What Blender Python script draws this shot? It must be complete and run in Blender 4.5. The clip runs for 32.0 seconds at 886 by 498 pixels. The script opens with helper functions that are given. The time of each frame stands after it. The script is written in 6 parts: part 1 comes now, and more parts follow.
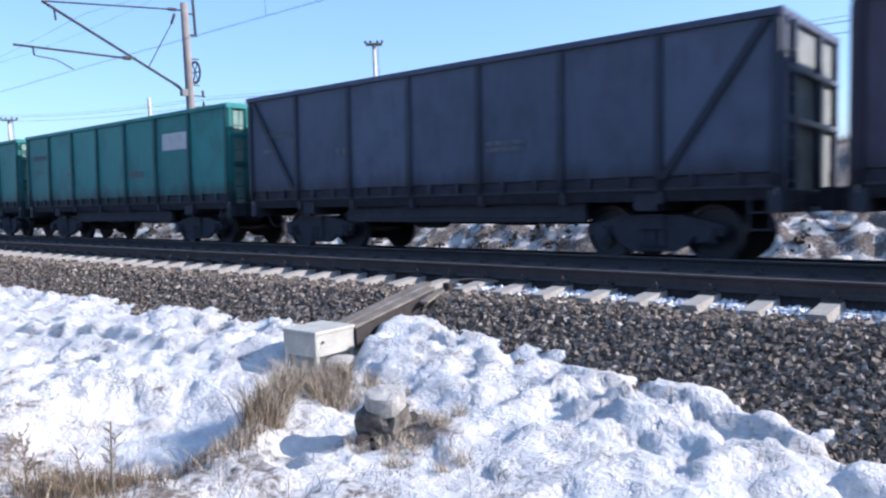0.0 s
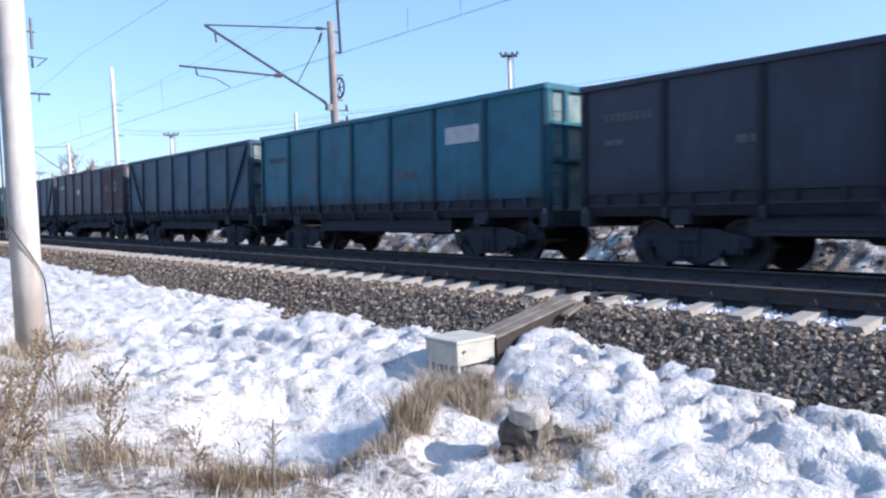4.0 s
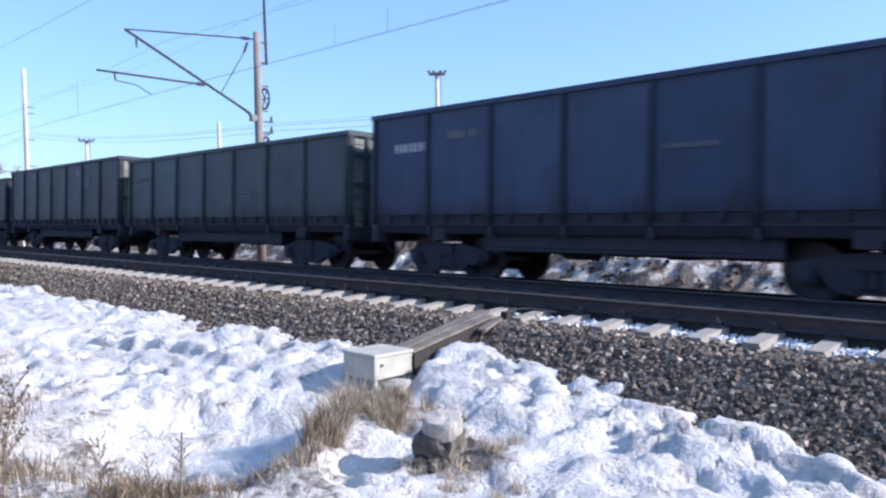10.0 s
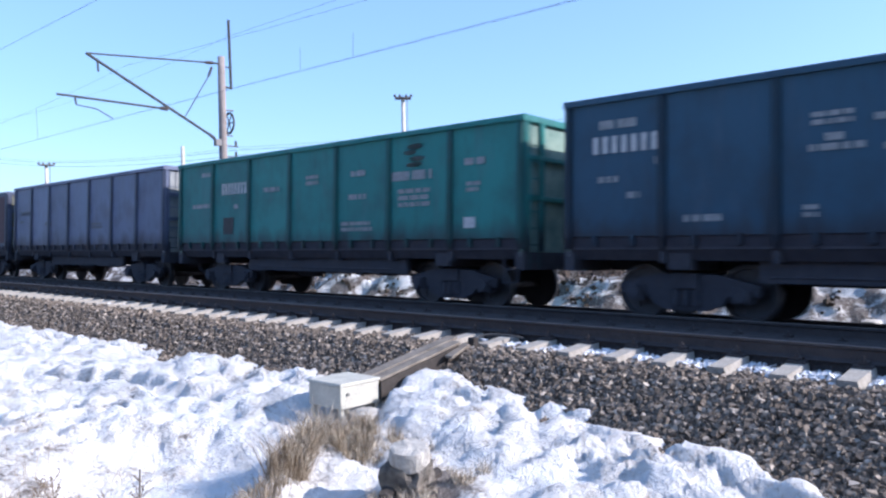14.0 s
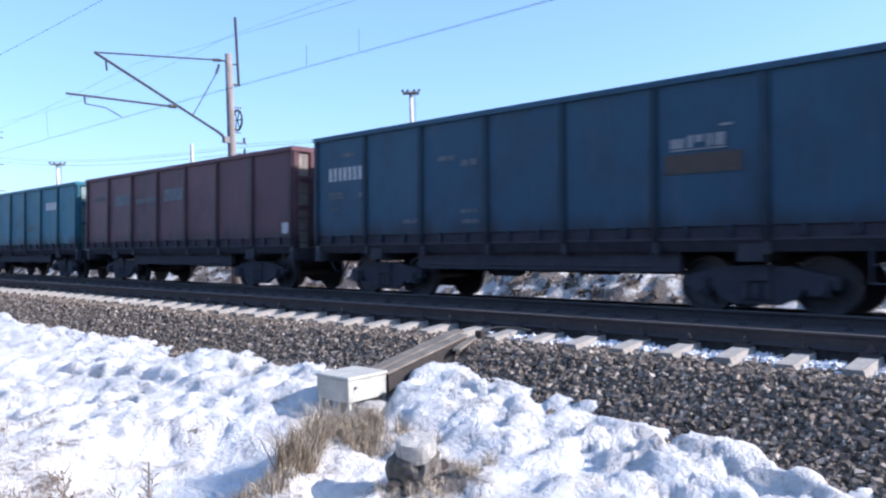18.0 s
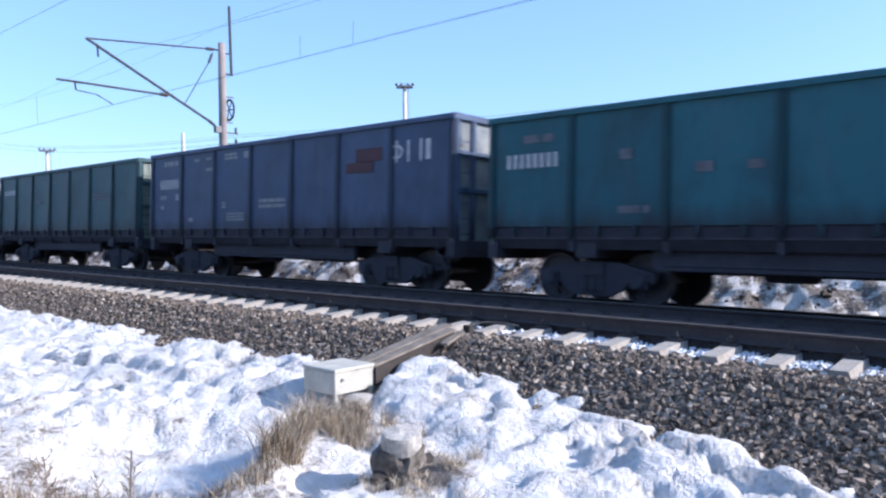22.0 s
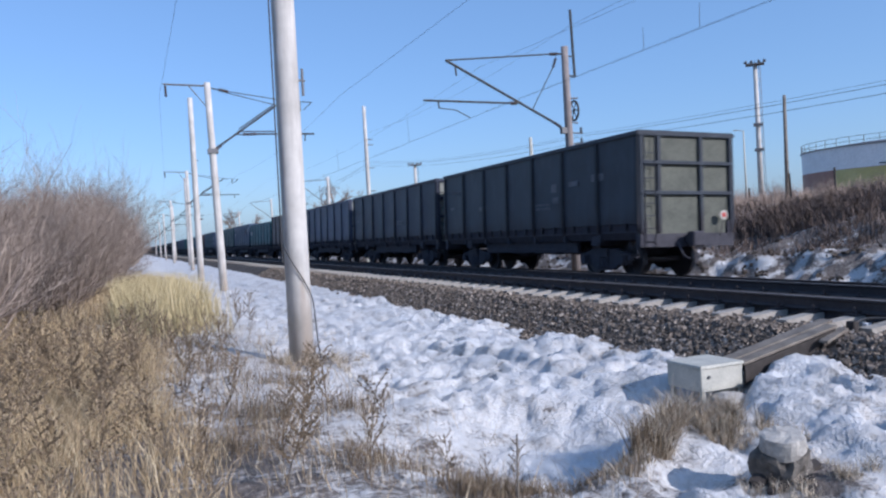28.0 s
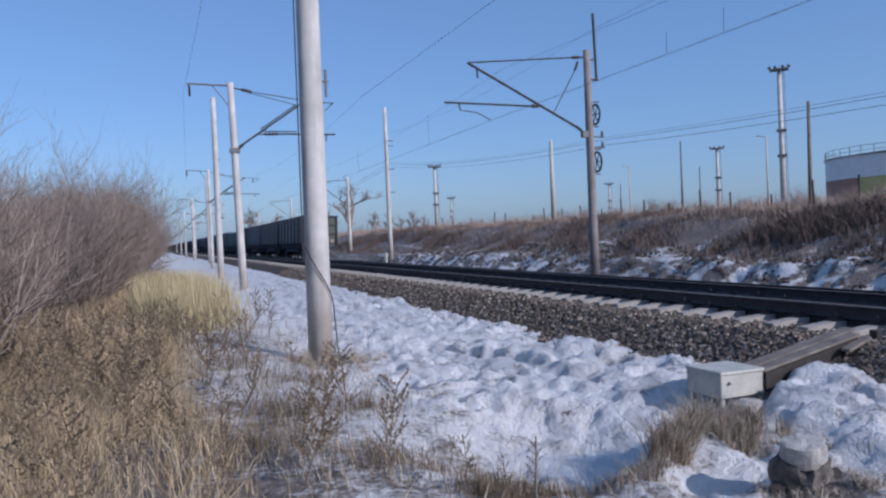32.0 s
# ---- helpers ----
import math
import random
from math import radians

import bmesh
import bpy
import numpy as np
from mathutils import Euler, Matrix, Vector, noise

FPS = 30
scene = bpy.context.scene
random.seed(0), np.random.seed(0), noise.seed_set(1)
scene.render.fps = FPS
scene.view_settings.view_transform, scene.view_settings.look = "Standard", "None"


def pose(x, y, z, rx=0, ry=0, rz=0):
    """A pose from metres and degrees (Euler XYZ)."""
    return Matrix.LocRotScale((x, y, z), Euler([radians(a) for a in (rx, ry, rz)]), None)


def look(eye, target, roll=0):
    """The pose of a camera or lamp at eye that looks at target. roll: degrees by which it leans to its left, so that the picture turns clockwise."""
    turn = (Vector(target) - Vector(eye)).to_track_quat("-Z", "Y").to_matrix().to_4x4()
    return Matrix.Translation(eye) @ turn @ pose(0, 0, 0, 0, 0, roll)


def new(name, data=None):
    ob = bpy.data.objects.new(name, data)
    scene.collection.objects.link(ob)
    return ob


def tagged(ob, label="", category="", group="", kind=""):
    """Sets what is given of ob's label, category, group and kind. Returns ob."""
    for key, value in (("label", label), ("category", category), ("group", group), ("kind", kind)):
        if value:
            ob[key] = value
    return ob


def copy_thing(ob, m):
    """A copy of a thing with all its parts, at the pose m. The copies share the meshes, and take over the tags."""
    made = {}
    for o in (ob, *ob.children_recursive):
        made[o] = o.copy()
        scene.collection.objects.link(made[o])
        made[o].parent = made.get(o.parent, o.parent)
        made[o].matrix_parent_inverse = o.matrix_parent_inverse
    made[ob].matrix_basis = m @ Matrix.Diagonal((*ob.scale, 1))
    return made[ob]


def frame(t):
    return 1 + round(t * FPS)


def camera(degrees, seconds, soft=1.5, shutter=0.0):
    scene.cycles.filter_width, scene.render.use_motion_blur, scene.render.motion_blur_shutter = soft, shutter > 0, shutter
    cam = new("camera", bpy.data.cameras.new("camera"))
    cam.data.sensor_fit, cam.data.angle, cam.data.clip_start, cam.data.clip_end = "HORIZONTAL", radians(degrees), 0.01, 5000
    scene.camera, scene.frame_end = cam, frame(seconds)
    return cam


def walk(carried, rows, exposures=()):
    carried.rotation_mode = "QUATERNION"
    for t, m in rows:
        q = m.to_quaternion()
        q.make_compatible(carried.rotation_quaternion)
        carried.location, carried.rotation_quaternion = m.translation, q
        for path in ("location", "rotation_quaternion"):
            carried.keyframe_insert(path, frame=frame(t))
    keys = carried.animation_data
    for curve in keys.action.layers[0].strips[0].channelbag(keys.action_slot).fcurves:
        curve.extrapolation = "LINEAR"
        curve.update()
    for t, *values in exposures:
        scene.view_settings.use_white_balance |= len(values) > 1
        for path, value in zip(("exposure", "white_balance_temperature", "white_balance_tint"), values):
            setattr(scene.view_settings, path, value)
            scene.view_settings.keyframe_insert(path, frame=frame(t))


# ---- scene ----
import collections
import itertools

LENS = 60.05
cam = camera(LENS, 32.0, soft=2.3, shutter=0.25)
# seconds, place, then pitch, roll and yaw of a hand-held camera that pans beside the line
ROWS = [
    (0, 0.145, 0.052, 1.306, -49.36, -4.79, 2.29),
    (0.5, 0.123, 0.051, 1.312, -49.08, -4.38, 1.99),
    (1, 0.118, 0.054, 1.318, -49.20, -3.89, 2.07),
    (1.5, 0.107, 0.069, 1.322, -47.48, -3.67, 0.99),
    (2, 0.093, 0.087, 1.332, -48.74, -3.84, 1.45),
    (2.5, 0.066, 0.115, 1.320, -45.38, -3.29, 1.61),
    (4.5, 0.005, 0.109, 1.334, -38.51, -3.49, 2.66),
    (5, -0.037, 0.110, 1.349, -35.60, -2.81, 3.27),
    (5.5, -0.056, 0.100, 1.334, -28.17, -2.71, 3.29),
    (6, -0.083, 0.046, 1.326, -23.44, -2.31, 3.73),
    (6.5, -0.089, 0.008, 1.320, -21.59, -2.38, 3.73),
    (7, -0.073, -0.014, 1.324, -22.06, -2.53, 3.79),
    (7.5, -0.073, -0.010, 1.323, -23.29, -2.79, 3.30),
    (8, -0.027, -0.020, 1.329, -28.34, -2.99, 2.21),
    (8.5, -0.017, -0.014, 1.335, -32.62, -2.65, 1.59),
    (9, -0.011, -0.004, 1.334, -36.60, -2.42, 1.62),
    (9.5, 0.017, 0.002, 1.348, -42.50, -2.55, 1.13),
    (10, 0.024, 0.009, 1.311, -45.06, -2.57, 0.72),
    (10.5, 0.042, -0.004, 1.352, -48.04, -3.31, 0.98),
    (11, 0.028, 0.010, 1.352, -47.62, -2.16, 1.31),
    (11.5, 0.039, 0.004, 1.347, -47.43, -2.07, 1.50),
    (12, 0.037, 0.013, 1.347, -47.50, -1.27, 1.19),
    (12.5, 0.029, 0.013, 1.346, -47.33, -1.14, 0.92),
    (13, 0.031, 0.028, 1.346, -47.25, -1.10, 0.78),
    (13.5, 0.049, 0.032, 1.345, -47.78, -1.13, 0.64),
    (14, 0.057, 0.027, 1.350, -47.53, -0.89, 1.04),
    (14.5, 0.044, 0.024, 1.341, -47.56, -1.20, 0.85),
    (16.5, 0.070, -0.016, 1.343, -48.01, -1.83, 1.75),
    (17, 0.059, -0.017, 1.339, -47.36, -1.40, 1.68),
    (17.5, 0.053, -0.019, 1.340, -46.67, -1.11, 1.80),
    (18, 0.065, -0.031, 1.336, -46.80, -1.27, 1.67),
    (18.5, 0.056, -0.020, 1.335, -46.67, -1.51, 1.33),
    (19, 0.060, -0.022, 1.341, -46.80, -1.54, 1.10),
    (19.5, 0.059, -0.009, 1.333, -46.48, -1.04, 0.49),
    (20, 0.060, -0.015, 1.333, -47.91, -1.95, -0.15),
    (20.5, 0.045, -0.016, 1.334, -47.54, -1.35, 0.20),
    (21, 0.046, -0.026, 1.327, -46.20, -1.42, 0.72),
    (21.5, 0.081, -0.022, 1.325, -46.28, -1.53, 1.10),
    (22, 0.087, -0.025, 1.320, -47.47, -1.65, 0.50),
    (22.5, 0.076, -0.015, 1.333, -47.93, -2.06, 0.97),
    (23, 0.054, -0.010, 1.331, -47.14, -1.77, 1.27),
    (23.5, -0.035, 0.022, 1.348, -40.41, -1.23, 1.84),
    (24, -0.082, -0.006, 1.342, -27.39, 0.18, 2.79),
    (24.5, -0.088, -0.068, 1.335, -23.03, 0.82, 3.36),
    (25, -0.090, -0.081, 1.326, -23.16, 0.16, 3.20),
    (25.5, -0.070, -0.081, 1.321, -22.04, -0.41, 3.71),
    (26, -0.061, -0.072, 1.332, -21.85, -0.27, 3.74),
    (26.5, -0.072, -0.057, 1.326, -22.11, -0.70, 3.46),
    (28.5, -0.091, -0.022, 1.330, -22.14, -1.33, 3.28),
    (29, -0.090, -0.027, 1.330, -22.10, -1.66, 3.21),
    (29.5, -0.112, -0.031, 1.327, -21.67, -1.60, 3.04),
    (30, -0.120, -0.037, 1.334, -21.42, -1.09, 2.27),
    (30.5, -0.122, -0.030, 1.331, -21.57, -0.92, 2.00),
    (31, -0.121, -0.027, 1.330, -21.18, -0.85, 2.17),
    (31.5, -0.131, -0.034, 1.330, -20.89, -0.90, 2.30),
    (32, -0.130, -0.046, 1.326, -20.77, -0.90, 2.47),
]
EXPOSURES = [
    (0.0, 0.66, 5950, 19), (2.0, 0.7, 5950, 19), (4.5, 0.67, 6200, 19), (6.0, 0.05, 6000, 15), (7.5, -0.03, 6000, 15), (9.0, 0.42, 5950, 19), (11.0, 0.74, 5950, 20),
    (14.0, 0.79, 5950, 20), (23.0, 0.76, 5950, 20), (24.0, 0.36, 5900, 15), (25.0, 0.02, 5900, 14), (26.5, 0.04, 5800, 16), (28.5, -0.05, 5750, 19), (32.0, -0.41, 5650, 21)]
walk(cam, [(t, pose(x, y, z, 90 + pitch, roll, yaw)) for t, x, y, z, yaw, pitch, roll in ROWS], EXPOSURES)

# ---- light ----
SUN_AZ, SUN_EL = 147.0, 29.0
world = bpy.data.worlds.new("winter_sky")
scene.world = world
world.use_nodes = True
wn = world.node_tree
sky = wn.nodes.new("ShaderNodeTexSky")
sky.sky_type, sky.sun_disc = "NISHITA", False
sky.sun_elevation, sky.sun_rotation = radians(SUN_EL), radians(SUN_AZ)
sky.altitude, sky.air_density, sky.dust_density, sky.ozone_density = 150, 1.0, 1.3, 4.0
wn.nodes["Background"].inputs["Strength"].default_value = 0.15
tint = wn.nodes.new("ShaderNodeMix")
tint.data_type, tint.blend_type = "RGBA", "MULTIPLY"
tint.inputs[0].default_value, tint.inputs[7].default_value = 1.0, (0.93, 0.99, 1.03, 1)
wn.links.new(sky.outputs["Color"], tint.inputs[6])
haze = wn.nodes.new("ShaderNodeMix")
haze.data_type = "RGBA"
haze.inputs[0].default_value, haze.inputs[7].default_value = 0.3, (2.0, 3.6, 5.3, 1)
wn.links.new(tint.outputs[2], haze.inputs[6])
wn.links.new(haze.outputs[2], wn.nodes["Background"].inputs["Color"])
sun = new("sun", bpy.data.lights.new("sun", "SUN"))
sun.data.energy, sun.data.angle, sun.data.color = 4.4, radians(0.6), (1.0, 0.93, 0.82)
sx, sy = math.sin(radians(SUN_AZ)), math.cos(radians(SUN_AZ))
sun.matrix_world = look((60 * sx, 60 * sy, 60 * math.tan(radians(SUN_EL))), (0, 0, 0))

# ---- materials ----
def material(name):
    m = bpy.data.materials.new(name)
    m.use_nodes = True
    nt = m.node_tree
    return m, nt, nt.nodes["Principled BSDF"]


def node(nt, kind, **sets):
    n = nt.nodes.new(kind)
    for k, v in sets.items():
        n.inputs[k.replace("_", " ")].default_value = v
    return n


def noise_of(nt, scale, detail=4.0, rough=0.55, coords=None):
    n = node(nt, "ShaderNodeTexNoise", Scale=scale, Detail=detail, Roughness=rough)
    if coords is not None:
        nt.links.new(coords, n.inputs["Vector"])
    return n.outputs["Fac"]


def ramp_of(nt, fac, stops):
    r = nt.nodes.new("ShaderNodeValToRGB")
    while len(r.color_ramp.elements) < len(stops):
        r.color_ramp.elements.new(0.5)
    for e, (p, c) in zip(r.color_ramp.elements, stops):
        e.position, e.color = p, (*c, 1) if len(c) == 3 else c
    nt.links.new(fac, r.inputs["Fac"])
    return r.outputs["Color"]


def mix_of(nt, fac, a, b, mode="MIX"):
    m = nt.nodes.new("ShaderNodeMix")
    m.data_type, m.blend_type = "RGBA", mode
    for sock, v in ((m.inputs[0], fac), (m.inputs[6], a), (m.inputs[7], b)):
        if isinstance(v, (int, float)):
            sock.default_value = v
        elif isinstance(v, tuple):
            sock.default_value = (*v, 1)
        else:
            nt.links.new(v, sock)
    return m.outputs[2]


def bump_of(nt, bsdf, height, strength, distance):
    b = node(nt, "ShaderNodeBump", Strength=strength, Distance=distance)
    nt.links.new(height, b.inputs["Height"])
    nt.links.new(b.outputs["Normal"], bsdf.inputs["Normal"])


def object_coords(nt):
    return nt.nodes.new("ShaderNodeTexCoord").outputs["Object"]


def rough_surface(name, dark, light, scale, rough=0.9, bump=0.3, bump_scale=None, dist=0.01, metal=0.0):
    """A surface with two scales of colour variation and fine relief."""
    m, nt, b = material(name)
    co = object_coords(nt)
    big, fine = noise_of(nt, scale, 5, 0.6, co), noise_of(nt, bump_scale or scale * 9, 4, 0.6, co)
    c = ramp_of(nt, big, [(0.3, dark), (0.7, light)])
    c = mix_of(nt, 0.35, c, ramp_of(nt, fine, [(0.25, tuple(0.55 * v for v in dark)), (0.75, tuple(min(1, 1.25 * v) for v in light))]))
    nt.links.new(c, b.inputs["Base Color"])
    b.inputs["Roughness"].default_value, b.inputs["Metallic"].default_value = rough, metal
    bump_of(nt, b, fine, bump, dist)
    return m


def island_surface(name, stops, rough=0.9, spec=0.3, translucent=0.0):
    """Many joined pieces, each with a colour of its own."""
    m, nt, b = material(name)
    g = nt.nodes.new("ShaderNodeNewGeometry")
    c = ramp_of(nt, g.outputs["Random Per Island"], stops)
    c = mix_of(nt, 0.3, c, ramp_of(nt, noise_of(nt, 40, 3, 0.6, object_coords(nt)), [(0.3, tuple(0.5 * v for v in stops[0][1])), (0.7, stops[-1][1])]))
    nt.links.new(c, b.inputs["Base Color"])
    b.inputs["Roughness"].default_value, b.inputs["Specular IOR Level"].default_value = rough, spec
    return m


def wagon_paint():
    """Weathered paint in the wagon's own colour, with rust runs and pale wear, darkening in ragged tongues towards the
    foot.
    """
    m, nt, b = material("weathered wagon paint")
    info = nt.nodes.new("ShaderNodeObjectInfo")
    co = object_coords(nt)
    shift = nt.nodes.new("ShaderNodeVectorMath")
    shift.operation = "ADD"
    nt.links.new(co, shift.inputs[0])
    k = nt.nodes.new("ShaderNodeMath")
    k.operation, k.inputs[1].default_value = "MULTIPLY", 37.0
    nt.links.new(info.outputs["Random"], k.inputs[0])
    nt.links.new(k.outputs[0], shift.inputs[1])
    stretch = nt.nodes.new("ShaderNodeMapping")
    stretch.inputs["Scale"].default_value = (1.0, 1.0, 0.22)
    nt.links.new(shift.outputs[0], stretch.inputs["Vector"])
    patch = noise_of(nt, 0.9, 5, 0.6, shift.outputs[0])
    streak = noise_of(nt, 5.5, 5, 0.65, stretch.outputs[0])
    fine = noise_of(nt, 38, 4, 0.6, shift.outputs[0])
    tone = ramp_of(nt, info.outputs["Random"], [(0.0, (0.98, 0.98, 1.0)), (1.0, (1.3, 1.28, 1.26))])
    c = mix_of(nt, 1.0, info.outputs["Color"], tone, "MULTIPLY")
    c = mix_of(nt, ramp_of(nt, patch, [(0.46, (0, 0, 0)), (0.72, (0.42, 0.42, 0.42))]), c, (0.02, 0.019, 0.024))
    c = mix_of(nt, ramp_of(nt, streak, [(0.52, (0, 0, 0)), (0.72, (0.26, 0.26, 0.26))]), c, (0.024, 0.02, 0.024))
    c = mix_of(nt, ramp_of(nt, noise_of(nt, 2.6, 5, 0.7, stretch.outputs[0]), [(0.54, (0, 0, 0)), (0.72, (0.26, 0.26, 0.26))]), c, (0.1, 0.115, 0.145))
    c = mix_of(nt, ramp_of(nt, fine, [(0.55, (0, 0, 0)), (0.85, (0.25, 0.25, 0.25))]), c, (0.1, 0.09, 0.085))
    # darkens the paint towards the wagon's foot, with a noisy upper edge
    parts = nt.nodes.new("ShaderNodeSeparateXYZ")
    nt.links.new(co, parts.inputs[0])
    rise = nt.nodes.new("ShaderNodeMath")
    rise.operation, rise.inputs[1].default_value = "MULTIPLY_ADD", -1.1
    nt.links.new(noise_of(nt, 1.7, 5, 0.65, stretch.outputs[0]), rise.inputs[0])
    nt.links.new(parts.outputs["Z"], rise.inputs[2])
    foot_dark = node(nt, "ShaderNodeMapRange", From_Min=1.24, From_Max=0.78, To_Max=0.82)
    nt.links.new(rise.outputs[0], foot_dark.inputs["Value"])
    c = mix_of(nt, foot_dark.outputs["Result"], c, (0.026, 0.024, 0.03))
    nt.links.new(c, b.inputs["Base Color"])
    b.inputs["Roughness"].default_value, b.inputs["Specular IOR Level"].default_value = 0.5, 0.2
    bump_of(nt, b, streak, 0.25, 0.006)
    return m


def ground_surface():
    """Trodden snow with dry soil and litter showing where the cover is thin."""
    m, nt, b = material("snow and dry litter")
    a = nt.nodes.new("ShaderNodeAttribute")
    a.attribute_name = "cover"
    pos = nt.nodes.new("ShaderNodeNewGeometry").outputs["Position"]
    n1, n2, n3 = noise_of(nt, 2.2, 6, 0.65, pos), noise_of(nt, 14, 5, 0.65, pos), noise_of(nt, 60, 3, 0.6, pos)
    add = nt.nodes.new("ShaderNodeMath")
    add.operation = "MULTIPLY_ADD"
    nt.links.new(n1, add.inputs[0])
    add.inputs[1].default_value = 0.9
    nt.links.new(a.outputs["Fac"], add.inputs[2])
    add2 = nt.nodes.new("ShaderNodeMath")
    add2.operation = "MULTIPLY_ADD"
    nt.links.new(n2, add2.inputs[0])
    add2.inputs[1].default_value = 0.7
    nt.links.new(add.outputs[0], add2.inputs[2])
    cut = nt.nodes.new("ShaderNodeMapRange")
    cut.inputs["From Min"].default_value, cut.inputs["From Max"].default_value = 1.18, 1.36
    nt.links.new(add2.outputs[0], cut.inputs["Value"])
    soil = ramp_of(nt, n2, [(0.3, (0.1, 0.084, 0.074)), (0.55, (0.215, 0.183, 0.16)), (0.75, (0.39, 0.355, 0.32))])
    snow = ramp_of(nt, n1, [(0.34, (0.6, 0.625, 0.66)), (0.64, (0.78, 0.79, 0.8))])
    speck = ramp_of(nt, noise_of(nt, 26, 3, 0.6, pos), [(0.6, (0, 0, 0)), (0.68, (1, 1, 1))])
    thin = nt.nodes.new("ShaderNodeMapRange")
    thin.inputs["From Min"].default_value, thin.inputs["From Max"].default_value = 1.55, 1.2
    nt.links.new(add2.outputs[0], thin.inputs["Value"])
    litter = mix_of(nt, 1.0, speck, thin.outputs["Result"], "MULTIPLY")
    pale = nt.nodes.new("ShaderNodeMapRange")
    pale.inputs["From Min"].default_value, pale.inputs["From Max"].default_value, pale.inputs["To Max"].default_value = 1.72, 1.3, 0.5
    nt.links.new(add2.outputs[0], pale.inputs["Value"])
    snow = mix_of(nt, pale.outputs["Result"], snow, (0.56, 0.5, 0.42))
    snow = mix_of(nt, litter, snow, (0.36, 0.27, 0.19))
    nt.links.new(mix_of(nt, cut.outputs["Result"], soil, snow), b.inputs["Base Color"])
    b.inputs["Roughness"].default_value, b.inputs["Specular IOR Level"].default_value = 0.75, 0.25
    h = nt.nodes.new("ShaderNodeMath")
    h.operation = "MULTIPLY_ADD"
    nt.links.new(n3, h.inputs[0])
    h.inputs[1].default_value = 0.22
    nt.links.new(n2, h.inputs[2])
    bump_of(nt, b, h.outputs[0], 0.85, 0.08)
    return m


GROUND = ground_surface()
PAINT = wagon_paint()
SOOT = rough_surface("greasy soot", (0.026, 0.025, 0.034), (0.05, 0.048, 0.062), 5, 0.95, 0.4)
DARKSTEEL = rough_surface("dark tarnished steel", (0.028, 0.032, 0.033), (0.075, 0.08, 0.08), 10, 0.65, 0.15, metal=0.2)
UNDER = rough_surface("sooty running gear", (0.032, 0.032, 0.042), (0.062, 0.06, 0.074), 6, 0.85, 0.4)
TREAD = rough_surface("worn wheel steel", (0.035, 0.034, 0.04), (0.07, 0.067, 0.072), 9, 0.5, 0.2, metal=0.4)
RAIL = rough_surface("rusty rail web", (0.034, 0.029, 0.032), (0.064, 0.054, 0.054), 4, 0.85, 0.3)
RAILTOP = rough_surface("dulled rail head", (0.1, 0.085, 0.08), (0.2, 0.175, 0.16), 4, 0.6, 0.1, metal=0.5)
CONCRETE = rough_surface("weathered concrete", (0.36, 0.34, 0.31), (0.58, 0.56, 0.52), 2.5, 0.9, 0.4)
SLEEPER = rough_surface("frosted sleeper concrete", (0.23, 0.212, 0.185), (0.43, 0.4, 0.355), 3.5, 0.9, 0.35)
MASTGREY = rough_surface("dull brown-grey concrete", (0.17, 0.145, 0.14), (0.32, 0.285, 0.27), 1.6, 0.9, 0.35)


def pole_surface():
    """Pale concrete with upright rain streaks and rusty stains."""
    m, nt, b = material("streaked pole concrete")
    co = object_coords(nt)
    stretch = nt.nodes.new("ShaderNodeMapping")
    stretch.inputs["Scale"].default_value = (1.0, 1.0, 0.12)
    nt.links.new(co, stretch.inputs["Vector"])
    c = ramp_of(nt, noise_of(nt, 1.5, 5, 0.6, co), [(0.3, (0.42, 0.4, 0.37)), (0.7, (0.66, 0.63, 0.59))])
    c = mix_of(nt, ramp_of(nt, noise_of(nt, 9, 4, 0.6, stretch.outputs[0]), [(0.45, (0, 0, 0)), (0.7, (0.5, 0.5, 0.5))]), c, (0.33, 0.3, 0.27))
    c = mix_of(nt, ramp_of(nt, noise_of(nt, 1.1, 4, 0.6, stretch.outputs[0]), [(0.52, (0, 0, 0)), (0.66, (0.55, 0.55, 0.55))]), c, (0.56, 0.4, 0.28))
    nt.links.new(c, b.inputs["Base Color"])
    b.inputs["Roughness"].default_value = 0.88
    bump_of(nt, b, noise_of(nt, 40, 4, 0.6, co), 0.25, 0.006)
    return m


POLE = pole_surface()
BOXPAINT = rough_surface("chalky white box paint", (0.37, 0.365, 0.32), (0.56, 0.545, 0.475), 5, 0.7, 0.2)
TIMBER = rough_surface("grey weathered plank", (0.11, 0.092, 0.075), (0.27, 0.235, 0.195), 7, 0.9, 0.5)
DARKWOOD = rough_surface("tarred timber", (0.02, 0.017, 0.015), (0.06, 0.05, 0.045), 8, 0.9, 0.5)
STEEL = rough_surface("dull galvanised steel", (0.1, 0.1, 0.105), (0.2, 0.2, 0.205), 10, 0.6, 0.15, metal=0.3)
PORCELAIN = rough_surface("brown insulator glaze", (0.03, 0.02, 0.018), (0.07, 0.045, 0.035), 8, 0.3, 0.05)
WIRE = rough_surface("dark wire", (0.03, 0.03, 0.032), (0.07, 0.07, 0.072), 6, 0.6, 0.1)
BALLAST = island_surface("crushed granite", [(0.0, (0.036, 0.027, 0.021)), (0.5, (0.08, 0.061, 0.048)), (0.8, (0.2, 0.155, 0.118)), (1.0, (0.56, 0.48, 0.4))])
BEDROCK = rough_surface("packed ballast", (0.04, 0.031, 0.025), (0.12, 0.094, 0.073), 18, 0.95, 1.0, 30, 0.05)
OILED = rough_surface("oil-stained ballast", (0.034, 0.03, 0.032), (0.07, 0.062, 0.063), 16, 0.95, 1.0, 28, 0.05)
